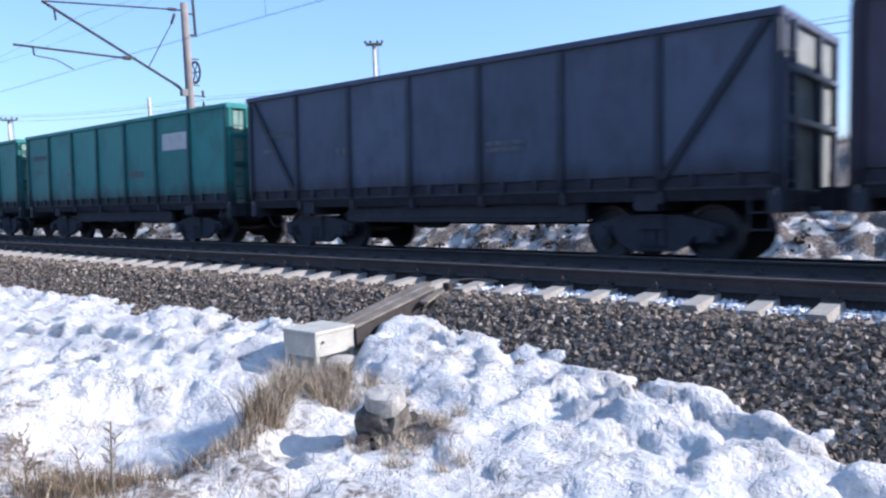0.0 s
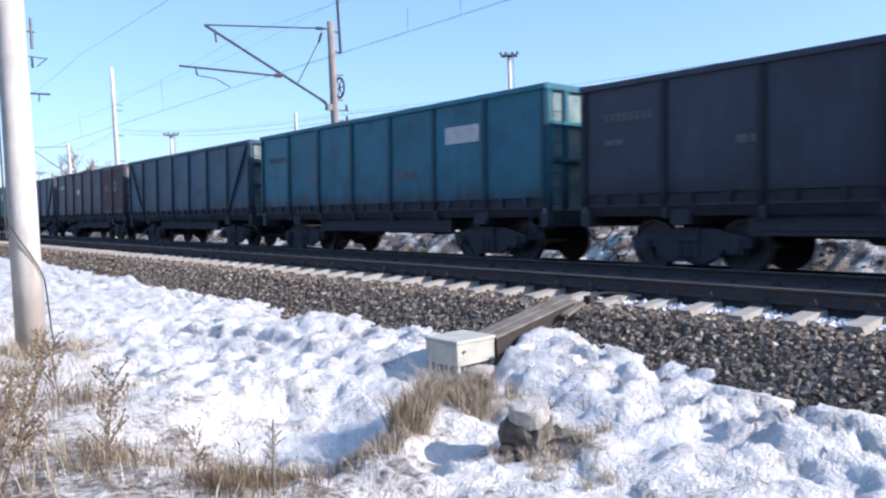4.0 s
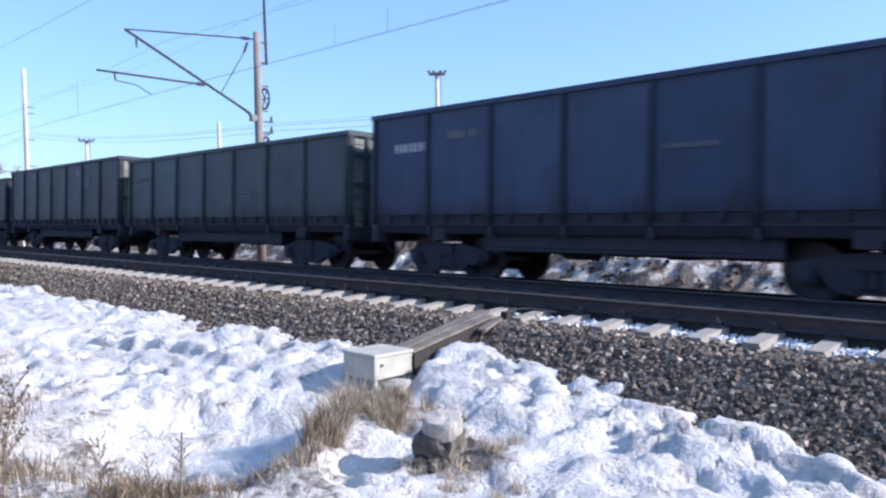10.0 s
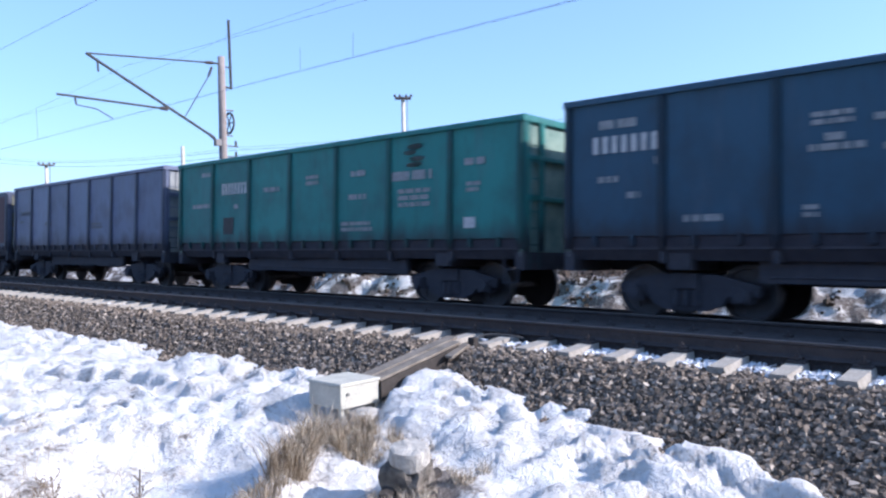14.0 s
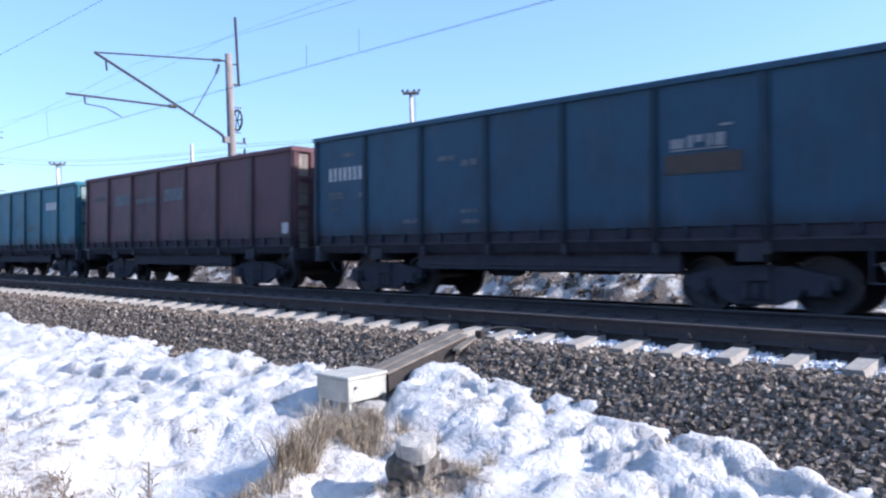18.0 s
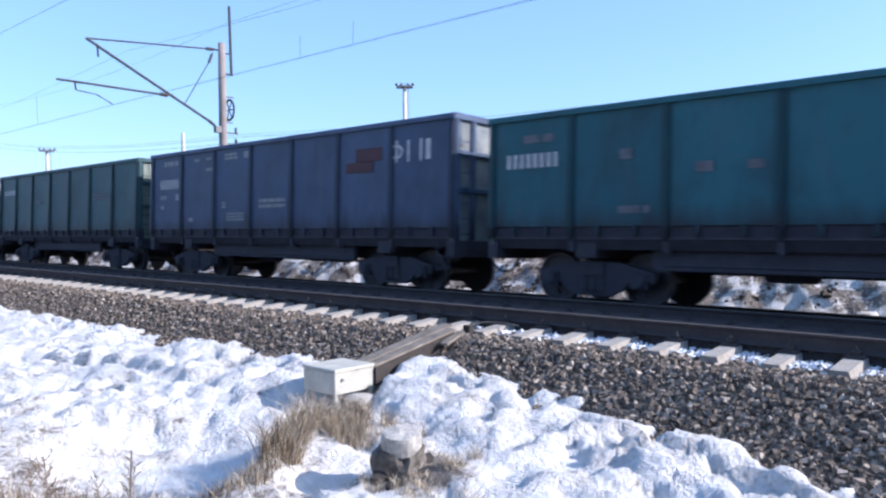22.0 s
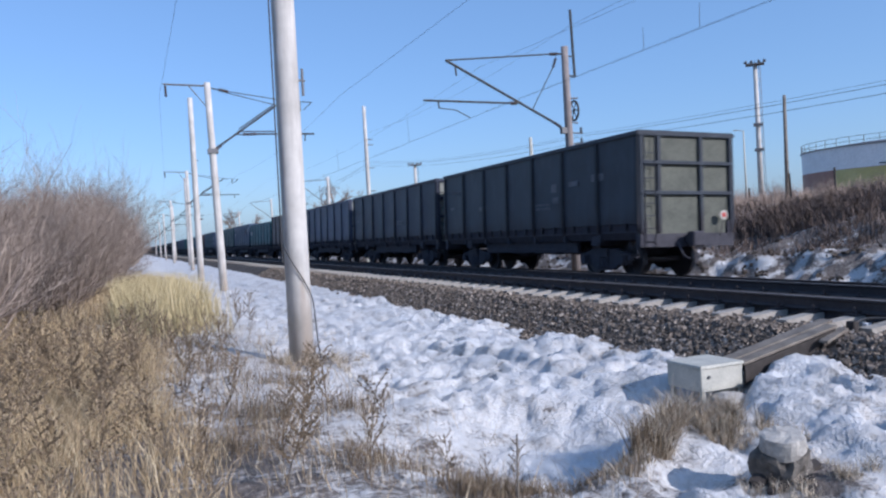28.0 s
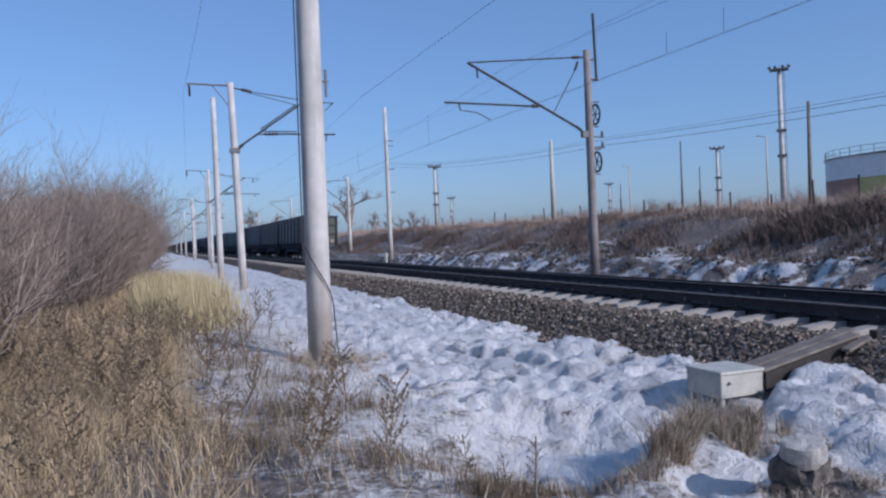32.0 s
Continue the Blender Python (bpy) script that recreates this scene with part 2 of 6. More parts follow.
FAINTMARK = rough_surface("worn stencil paint", (0.055, 0.06, 0.07), (0.15, 0.16, 0.18), 7, 0.75, 0.1)


def end_sheet():
    """An end wall's sheet: mottled pale olive, mixed with a brightened copy of the wagon's own colour."""
    m, nt, b = material("pale olive end sheet")
    co, info = object_coords(nt), nt.nodes.new("ShaderNodeObjectInfo")
    pale_olive = ramp_of(nt, noise_of(nt, 2.2, 5, 0.6, co), [(0.3, (0.13, 0.135, 0.11)), (0.7, (0.36, 0.37, 0.305))])
    bright_paint = mix_of(nt, 1.0, info.outputs["Color"], (2.6, 2.6, 2.6), "MULTIPLY")
    nt.links.new(mix_of(nt, 0.25, pale_olive, bright_paint), b.inputs["Base Color"])
    b.inputs["Roughness"].default_value = 0.85
    bump_of(nt, b, noise_of(nt, 20, 4, 0.6, co), 0.3, 0.01)
    return m


ENDPALE = end_sheet()
ENDGREY = rough_surface("dusty olive end sheet", (0.06, 0.066, 0.055), (0.13, 0.135, 0.11), 2.2, 0.8, 0.3)
STUBGREY = rough_surface("stained stub concrete", (0.27, 0.25, 0.225), (0.5, 0.48, 0.44), 7, 0.92, 0.6, 30, 0.02)
SPALLED = rough_surface("broken stained concrete", (0.05, 0.044, 0.04), (0.2, 0.18, 0.155), 5, 0.92, 0.8, 22, 0.03)
PALEMARK = rough_surface("chalked pale stencil paint", (0.13, 0.14, 0.15), (0.32, 0.33, 0.34), 8, 0.75, 0.1)
WHITEMARK = rough_surface("faded white lettering paint", (0.3, 0.3, 0.31), (0.6, 0.6, 0.6), 9, 0.7, 0.1)
REDMARK = rough_surface("faded red paint", (0.04, 0.016, 0.022), (0.08, 0.026, 0.034), 6, 0.7, 0.1)
REDTAIL = rough_surface("red signal paint", (0.4, 0.03, 0.03), (0.6, 0.06, 0.05), 9, 0.5, 0.1)
YELLOWMARK = rough_surface("ochre paint patch", (0.04, 0.03, 0.03), (0.075, 0.055, 0.045), 6, 0.7, 0.1)
DARKMARK = rough_surface("dark repainted panel", (0.015, 0.016, 0.018), (0.04, 0.042, 0.045), 6, 0.7, 0.1)

# ---- building helpers ----
TRACK_1, TRACK_2, RAIL_Z, RAIL_2, CANT, GAUGE, TIE = 9.24, 13.32, 0.19, -0.17, 2.26, 1.52, 0.6193


def box(bm, x0, x1, y0, y1, z0, z1):
    v = [bm.verts.new(p) for p in itertools.product((x0, x1), (y0, y1), (z0, z1))]
    for f in ((0, 1, 3, 2), (4, 6, 7, 5), (0, 4, 5, 1), (2, 3, 7, 6), (0, 2, 6, 4), (1, 5, 7, 3)):
        bm.faces.new([v[i] for i in f])
    return v


def tube(bm, a, b, r0, r1=None, n=8, caps=True):
    """A round bar from a to b."""
    a, b = Vector(a), Vector(b)
    r1 = r0 if r1 is None else r1
    q = (b - a).to_track_quat("Z", "Y").to_matrix()
    rings = []
    for p, r in ((a, r0), (b, r1)):
        rings.append([bm.verts.new(p + q @ Vector((r * math.cos(6.2832 * i / n), r * math.sin(6.2832 * i / n), 0))) for i in range(n)])
    for i in range(n):
        bm.faces.new((rings[0][i], rings[0][(i + 1) % n], rings[1][(i + 1) % n], rings[1][i]))
    if caps:
        bm.faces.new(rings[0][::-1])
        bm.faces.new(rings[1])


def piped(bm, pts, r, n=6):
    """One unbroken round bar through points."""
    pts = [Vector(p) for p in pts]
    rings = []
    for i, p in enumerate(pts):
        d = (pts[min(i + 1, len(pts) - 1)] - pts[max(i - 1, 0)]).normalized()
        u = d.cross(Vector((0.13, 0.31, 0.94)) if abs(d.z) < 0.9 else Vector((1, 0.1, 0))).normalized()
        w = d.cross(u)
        rr = r[i] if isinstance(r, list) else r
        rings.append([bm.verts.new(p + rr * (math.cos(6.2832 * k / n) * u + math.sin(6.2832 * k / n) * w)) for k in range(n)])
    for a, b in zip(rings, rings[1:]):
        for k in range(n):
            bm.faces.new((a[k], a[(k + 1) % n], b[(k + 1) % n], b[k]))
    bm.faces.new(rings[0][::-1])
    bm.faces.new(rings[-1])


def turned(bm, profile, a, b, n=12):
    """A turned shape: pairs of radius and share of the way from a to b."""
    a, b = Vector(a), Vector(b)
    q = (b - a).to_track_quat("Z", "Y").to_matrix()
    rings = [[bm.verts.new(a.lerp(b, s) + q @ Vector((r * math.cos(6.2832 * i / n), r * math.sin(6.2832 * i / n), 0))) for i in range(n)] for r, s in profile]
    for lo, hi in zip(rings, rings[1:]):
        for i in range(n):
            bm.faces.new((lo[i], lo[(i + 1) % n], hi[(i + 1) % n], hi[i]))
    bm.faces.new(rings[0][::-1])
    bm.faces.new(rings[-1])


def extruded(bm, outline, y0, y1):
    """An outline in x and z, drawn out along y."""
    lo, hi = [bm.verts.new((x, y0, z)) for x, z in outline], [bm.verts.new((x, y1, z)) for x, z in outline]
    n = len(outline)
    for i in range(n):
        bm.faces.new((lo[i], lo[(i + 1) % n], hi[(i + 1) % n], hi[i]))
    bm.faces.new(lo[::-1])
    bm.faces.new(hi)


def mesh_of(name, bm, mat, smooth=False, bevel=0.0):
    if bevel:
        bmesh.ops.bevel(bm, geom=[e for e in bm.edges], offset=bevel, segments=1, affect="EDGES", clamp_overlap=True)
    bmesh.ops.recalc_face_normals(bm, faces=bm.faces[:])
    me = bpy.data.meshes.new(name)
    bm.to_mesh(me)
    bm.free()
    for m in mat if isinstance(mat, (list, tuple)) else (mat,):
        me.materials.append(m)
    if smooth:
        me.polygons.foreach_set("use_smooth", [True] * len(me.polygons))
    return me


def raw_mesh(name, verts, faces, mat, smooth=False):
    """A mesh straight from arrays; all faces have the same number of corners."""
    verts, faces = np.asarray(verts, dtype=np.float32), np.asarray(faces, dtype=np.int32)
    me = bpy.data.meshes.new(name)
    k = faces.shape[1]
    me.vertices.add(len(verts)), me.loops.add(faces.size), me.polygons.add(len(faces))
    me.vertices.foreach_set("co", verts.ravel())
    me.loops.foreach_set("vertex_index", faces.ravel())
    me.polygons.foreach_set("loop_start", np.arange(0, faces.size, k, dtype=np.int32))
    me.polygons.foreach_set("use_smooth", np.full(len(faces), smooth))
    me.update(calc_edges=True)
    me.materials.append(mat)
    return me


def part(name, bm, mat, parent, label="", smooth=False, bevel=0.0):
    """One mesh object under a thing or a part."""
    ob = new(name, bm if isinstance(bm, bpy.types.Mesh) else mesh_of(name, bm, mat, smooth, bevel))
    ob.parent = parent
    return tagged(ob, label)


def thing(name, label, category, m=None, group="", kind=""):
    """An empty at the base of a thing, which carries its parts."""
    ob = new(name)
    ob.empty_display_size = 0.2
    if m is not None:
        ob.matrix_world = m
    return tagged(ob, label, category, group, kind)


def solid(name, bm, mat, label, category, m=None, group="", kind="", smooth=False, bevel=0.0):
    ob = new(name, bm if isinstance(bm, bpy.types.Mesh) else mesh_of(name, bm, mat, smooth, bevel))
    if m is not None:
        ob.matrix_world = m
    return tagged(ob, label, category, group, kind)


def wave(x, y, s, seed=0.0):
    """Smooth noise over the plan, about -1 to 1."""
    return noise.noise((x / s + seed, y / s - seed * 1.7, seed * 0.37))


def ease(a, b, v):
    k = min(1.0, max(0.0, (v - a) / (b - a)))
    return k * k * (3 - 2 * k)


# ---- the lie of the land ----
BED = [(5.4, -1.0), (6.6, -0.56), (7.36, -0.15), (7.6, -0.13), (8.36, -0.13), (8.42, 0.025), (10.9, 0.03), (11.5, -0.3), (15.1, -0.38), (15.3, -0.44), (16.4, -0.9)]
# where the snow meets the stones: y and x
SNOWLINE = [(0, 6.1), (1.8, 6.25), (2.1, 6.42), (2.6, 6.48), (3.1, 6.6), (3.6, 6.55), (4.2, 6.75), (4.9, 6.84), (5.8, 6.93), (6.4, 7.07), (6.8, 6.72), (8.9, 6.63), (9.8, 6.64), (11.1, 6.7),
            (12.2, 6.42), (13.4, 6.7), (14.5, 6.53), (16.0, 6.46), (18.4, 6.49), (21.5, 6.66), (30, 6.7)]


def bed_z(x):
    for (x0, z0), (x1, z1) in zip(BED, BED[1:]):
        if x0 <= x <= x1:
            return z0 + (z1 - z0) * (x - x0) / (x1 - x0)
    return -0.8


def snow_edge(y):
    return float(np.interp(y, [p[0] for p in SNOWLINE], [p[1] for p in SNOWLINE])) + (0.09 * wave(y, 3.0, 0.33, 2.7) + 0.05 * wave(y, 1.0, 0.12, 4.4)) * ease(1, 3, y)


def base_height(x, y):
    """The ground without its small relief."""
    z = -0.42 - 0.2 * ease(0.5, 3.5, x)
    z += 0.42 * ease(-1.5, -7.0, x) + 0.9 * ease(-6, -16, x)
    z -= 0.05 * math.exp(-((x - 5.3) ** 2 / 0.5 + (y - 5.8) ** 2 / 0.5))
    z -= 0.2 * math.exp(-((x - 5.75) ** 2 / 0.16 + (y - 6.5) ** 2 / 0.18))
    # a grassy spur running from the box towards the path, with lower ground on its shaded side
    d, run = (4.7 - x) * 0.57 + (y - 6.1) * 0.82, (4.7 - x) * 0.82 + (6.1 - y) * 0.57
    if -1.2 < d < 3.0 and -1.2 < run < 2.8:
        d += 0.1 * wave(x, y, 0.5, 7.3)
        along = ease(-0.9, -0.1, run) * ease(2.6, 1.7, run)
        z += (0.07 * ease(-0.9, -0.1, d) * ease(0.35, 0.0, d) - 0.27 * ease(-0.04, 0.5, d) * ease(2.9, 1.5, d)) * along
    z -= 0.05 * math.exp(-((x - 3.95) ** 2 / 0.5 + (y - 6.75) ** 2 / 0.3))
    # a shallow hollow beside the round block
    z -= 0.17 * math.exp(-((x - 4.02) ** 2 / 0.26 + (y - 5.02) ** 2 / 0.1))
    z -= 0.1 * math.exp(-((x - 6.1) ** 2 / 0.06 + (y - 4.9 - 1.6 * (x - 6.2)) ** 2 / 0.5))
    if 4.5 < x < 9:
        e = snow_edge(y)
        top = bed_z(e) + 0.02
        near_box = ease(5.9, 6.3, y) * ease(7.6, 7.2, y) * ease(5.85 + 0.6 * ease(6.2, 6.5, y), 5.55 + 0.6 * ease(6.2, 6.5, y), x)
        z = z + (top - z) * ease(e - 2.5 + 1.15 * near_box, e - 0.12 + 0.12 * near_box, x) if x < e else top - 0.4 * (x - e)
    elif x >= 9:
        z = -0.95
    z += 0.35 * ease(15.6, 17.0, x)
    z += 0.75 * ease(16.5, 18.4, x) + 1.75 * ease(18.2, 25.0, x) + 0.5 * ease(26, 60, x)
    z += 0.45 * ease(60, 160, y) * ease(18, 26, x)
    return z


# a trodden furrow at the foot of the bank: points of its line
FURROW = [(4.3, 13.0), (4.5, 12.3), (4.87, 11.2), (5.07, 10.4), (5.0, 9.3), (5.08, 8.5), (5.5, 8.2), (6.1, 8.3)]


def furrow(x, y):
    """A broken narrow trench with a low rim, 0 away from its line."""
    best = 9.0
    for (ax, ay), (bx, by) in zip(FURROW, FURROW[1:]):
        k = max(0.0, min(1.0, ((x - ax) * (bx - ax) + (y - ay) * (by - ay)) / ((bx - ax) ** 2 + (by - ay) ** 2)))
        best = min(best, math.hypot(x - ax - k * (bx - ax), y - ay - k * (by - ay)))
    best += 0.1 * wave(x, y, 0.35, 6.6)
    return (0.06 * math.exp(-((best - 0.34) / 0.12) ** 2) - 0.17 * ease(0.24, 0.08, best)) * (0.6 + 0.6 * wave(x, y, 0.9, 2.9))


def relief(x, y):
    near = ease(60, 25, math.hypot(x, y))
    r = 0.07 * wave(x, y, 1.7, 3.1) + (0.3 * wave(x, y, 9, 7.7) + 0.32 * wave(x, y, 2.6, 5.1) * ease(32, 25, x)) * ease(18, 20, x) + 0.1 * wave(x, y, 6, 1.3)
    if near > 0:
        bank = ease(1.0, 4.0, x) * ease(8.0, 6.0, x)
        r += near * (0.03 * wave(x, y, 0.6, 5.5) * (0.4 + ease(1.0, 3.5, x)) + 0.027 * wave(x, y, 0.24, 8.8) + 0.018 * wave(x, y, 0.11, 1.9))
        r += near * bank * (0.03 * abs(wave(x, y, 0.4, 2.2)) - 0.06 * max(0, wave(x, y, 1.1, 6.1)) - 0.05 * ease(0.0, 0.08, wave(x, y, 0.55, 11.1)))
        crust = ease(1.4, 3.0, x) * ease(8.0, 6.8, x) * (0.35 + 1.3 * max(0.0, wave(x, y, 1.7, 4.9)) + 0.35 * ease(4.6, 5.8, x) + 0.5 * ease(5.5, 6.0, x) * ease(6.2, 5.8, y))
        r += near * crust * (0.045 * (0.28 - abs(wave(x * 1.2, y * 0.8, 0.42, 3.7))) + 0.055 * ease(-0.02, 0.05, wave(x, y * 0.8, 0.3, 9.3)) + 0.045 * ease(-0.02, 0.04, wave(x, y * 0.7, 0.2, 4.1)) - 0.05)
    if 3.8 < x < 6.8 and 7.4 < y < 13.6:
        r += furrow(x, y)
    if x > 15.5:
        r += (0.16 * wave(x, y, 0.9, 4.4) + 0.24 * (0.25 - abs(wave(x, y, 0.5, 6.6)))) * ease(15.5, 16.5, x) * ease(30, 24, x)
    return r


FOOTPRINTS = [(random.uniform(1.2, 6.2), random.uniform(2.2, 26)) for _ in range(36)] + [(random.gauss(4.1, 0.6), random.uniform(7.4, 17)) for _ in range(34)] + [(3.28, 8.68), (2.75, 7.01), (3.9, 11.2), (4.4, 12.1)]


def dents(x, y):
    d = 0.0
    for fx, fy in FOOTPRINTS:
        if abs(fx - x) < 0.4 and abs(fy - y) < 0.4:
            q = ((fx - x) / 0.1) ** 2 + ((fy - y) / 0.15) ** 2
            d -= 0.08 * math.exp(-q) - 0.03 * math.exp(-((math.sqrt(q) - 1.7) ** 2) * 3)
    return d


def ground_z(x, y):
    return base_height(x, y) + relief(x, y)


def cover_of(x, y):
    """How thick the snow lies: 0 bare litter, 1 unbroken."""
    c = 0.62
    c -= (0.15 - 0.05 * ease(7, 10, y)) * ease(3.3, 0.5, x - 0.02 * y) * ease(60, 40, y) + 0.14 * ease(0.6, -0.8, x - 0.02 * y)
    c -= 0.12 * max(0.0, wave(x, y, 0.9, 5.2)) * ease(2.0, 3.4, x) + 0.11 * ease(4.4, 3.0, x) * ease(10, 6, y)
    c -= 0.1 * ease(0.0, -3.0, x)
    c -= 0.45 * math.exp(-((x - 4.85) ** 2 / 0.16 + (y - 5.85) ** 2 / 0.08))
    c += 0.3 * math.exp(-((x - 4.1) ** 2 / 0.7 + (y - 6.55) ** 2 / 0.3))
    c -= 0.55 * math.exp(-((x - 4.55) ** 2 / 0.1 + (y - 4.25) ** 2 / 0.1))
    c -= 0.35 * math.exp(-((x - 2.4) ** 2 / 0.35 + (y - 12.3) ** 2 / 0.5))
    if x > 15.5:
        c = 0.64 - 0.12 * ease(18.0, 20.5, x) - 0.1 * ease(20, 23, x) - 0.45 * ease(23.2, 26, x) - 0.15 * ease(40, 90, y)
        c -= 0.75 * max(0, wave(x, y, 2.4, 9.1)) * ease(18.2, 20.0, x) + 0.8 * max(0, wave(x, y, 0.5, 3.3)) + 0.5 * max(0, wave(x, y, 1.1, 6.2)) + 0.75 * max(0, wave(x, y, 0.28, 1.3)) - 0.2 * max(0, wave(x, y, 1.8, 2.1)) * ease(25, 21, x)
    c += 0.06 * ease(0.4, 1.2, x) * ease(3, 2.2, x) + 0.06 * ease(2.3, 3.4, x) * ease(8, 6.5, x)
    if x < -1.5:
        c = min(c, 0.2 - 0.12 * ease(-1.5, -3, x))
    return c


def spaced(stops):
    """Steps along one side of the sheet: pairs of end and step."""
    out, at = [], stops[0][0]
    for end, step in stops[1:]:
        n = max(1, round((end - at) / step))
        out += [at + (end - at) * i / n for i in range(n)]
        at = end
    return out + [at]


xs = spaced([(-2600, 0), (-400, 220), (-60, 34), (-12, 4), (-3, 0.7), (0.5, 0.18), (1.5, 0.1), (7.4, 0.055), (8.0, 0.15), (15.2, 1.2), (19, 0.14), (27, 0.3), (60, 3), (400, 34), (2600, 220)])
ys = spaced([(-2600, 0), (-400, 220), (-40, 40), (-4, 4), (1.0, 0.3), (10.0, 0.06), (16.0, 0.09), (24, 0.16), (60, 0.5), (200, 6), (600, 40), (3800, 320)])
sheet = np.array([(x, y, ground_z(x, y) + (dents(x, y) if 0.5 < x < 7 and 1 < y < 28 else 0)) for x in xs for y in ys], dtype=np.float32)
ny = len(ys)
ii, jj = np.meshgrid(np.arange(len(xs) - 1), np.arange(ny - 1), indexing="ij")
corner = (ii * ny + jj).ravel()
gm = raw_mesh("ground", sheet, np.stack([corner, corner + ny, corner + ny + 1, corner + 1], 1), GROUND, True)
cover = gm.attributes.new("cover", "FLOAT", "POINT")
cover.data.foreach_set("value", [cover_of(x, y) for x in xs for y in ys])
tagged(new("ground", gm), "trodden snow over dry grass and soil beside the line", "ground", kind="structure")

# ---- the railway ----
bm = bmesh.new()
cuts = [-120, -20, -4, 4, 12, 20, 30, 45, 70, 110, 200, 400, 900, 1800]
rows = [[bm.verts.new((x, y, z)) for x, z in BED] for y in cuts]
for a, b in zip(rows, rows[1:]):
    for i in range(len(BED) - 1):
        f = bm.faces.new((a[i], a[i + 1], b[i + 1], b[i]))
        f.material_index = 1 if 4 <= i <= 7 else 0
me = mesh_of("ballast_bed", bm, (BEDROCK, OILED))
tagged(new("ballast_bed", me), "dark crushed stone bed under two railway tracks", "ballast", kind="structure")

RAIL_OUTLINE = [(-0.075, 0.0), (0.075, 0.0), (0.075, 0.011), (0.02, 0.03), (0.012, 0.045), (0.012, 0.13), (0.036, 0.145), (0.0365, 0.172),
                (-0.0365, 0.172), (-0.036, 0.145), (-0.012, 0.13), (-0.012, 0.045), (-0.02, 0.03), (-0.075, 0.011)]


def sleeper_mesh():
    bm = bmesh.new()
    stations = [(-1.5, 0.11, -0.045), (-1.0, 0.118, -0.006), (-0.8, 0.118, -0.004), (-0.62, 0.13, -0.01), (0.0, 0.11, -0.06), (0.62, 0.13, -0.01), (0.9, 0.135, -0.004), (1.35, 0.135, -0.004)]
    rings = [[bm.verts.new((x, s * (w + d), z)) for s, d, z in ((-1, 0.02, -0.2), (1, 0.02, -0.2), (1, -0.025, top), (-1, -0.025, top))] for x, w, top in stations]
    for a, b in zip(rings, rings[1:]):
        for i in range(4):
            bm.faces.new((a[i], a[(i + 1) % 4], b[(i + 1) % 4], b[i]))
    bm.faces.new(rings[0][::-1])
    bm.faces.new(rings[-1])
    return mesh_of("sleeper", bm, SLEEPER)


def clip_mesh():
    """A rail fastening: plate, bolt and clamp on both sides of the rail foot."""
    bm = bmesh.new()
    box(bm, -0.2, 0.2, -0.09, 0.09, -0.012, 0.012)
    for s in (-1, 1):
        tube(bm, (s * 0.13, 0, 0.01), (s * 0.13, 0, 0.1), 0.016, n=6)
        box(bm, min(s * 0.06, s * 0.16), max(s * 0.06, s * 0.16), -0.05, 0.05, 0.02, 0.05)
        tube(bm, (s * 0.13, 0, 0.05), (s * 0.13, 0, 0.078), 0.028, n=6)
    return mesh_of("rail_clip", bm, RAIL)


SLEEPER_MESH, CLIP_MESH = sleeper_mesh(), clip_mesh()


def track(centre, label, near_count, first, down=0.0, cant=0.0):
    t = thing("railway_track", label, "railway track", pose(centre, 0, down, 0, cant, 0), "railway tracks", "structure")
    for s in (-1, 1):
        bm = bmesh.new()
        extruded(bm, RAIL_OUTLINE, -140, 1750)
        for f in bm.faces:
            if f.calc_center_median().z > 0.1719:
                f.material_index = 1
        r = part("rail", bm, (RAIL, RAILTOP), t)
        r.location = (s * (GAUGE / 2 + 0.036), 0, RAIL_Z - 0.172)
    for i in range(near_count):
        s = part("sleeper", SLEEPER_MESH, None, t)
        s.location = (random.uniform(-0.02, 0.02), first + TIE * i, random.uniform(-0.012, 0.006))
        for side in (-1, 1):
            c = part("rail_clip", CLIP_MESH, None, s)
            c.location = (side * (GAUGE / 2 + 0.036), 0, 0.01)
    bm = bmesh.new()
    for i in itertools.chain(range(-30, 0), range(near_count, near_count + 260)):
        y = first + TIE * i
        box(bm, -1.35, 1.35, y - 0.12, y + 0.12, -0.2, -0.005)
    tagged(part("sleepers_far", bm, SLEEPER, t, "sleepers running on into the distance"), kind="stuff")
    return t


FIRST_TIE = 6.90 + 0.11 - TIE * 11
track(TRACK_1, "empty near railway track with rusty rails on concrete sleepers", 95, FIRST_TIE)
track(TRACK_2, "far railway track with rusty rails, the train rolls on it", 60, FIRST_TIE + 0.2, RAIL_2 - RAIL_Z, CANT)


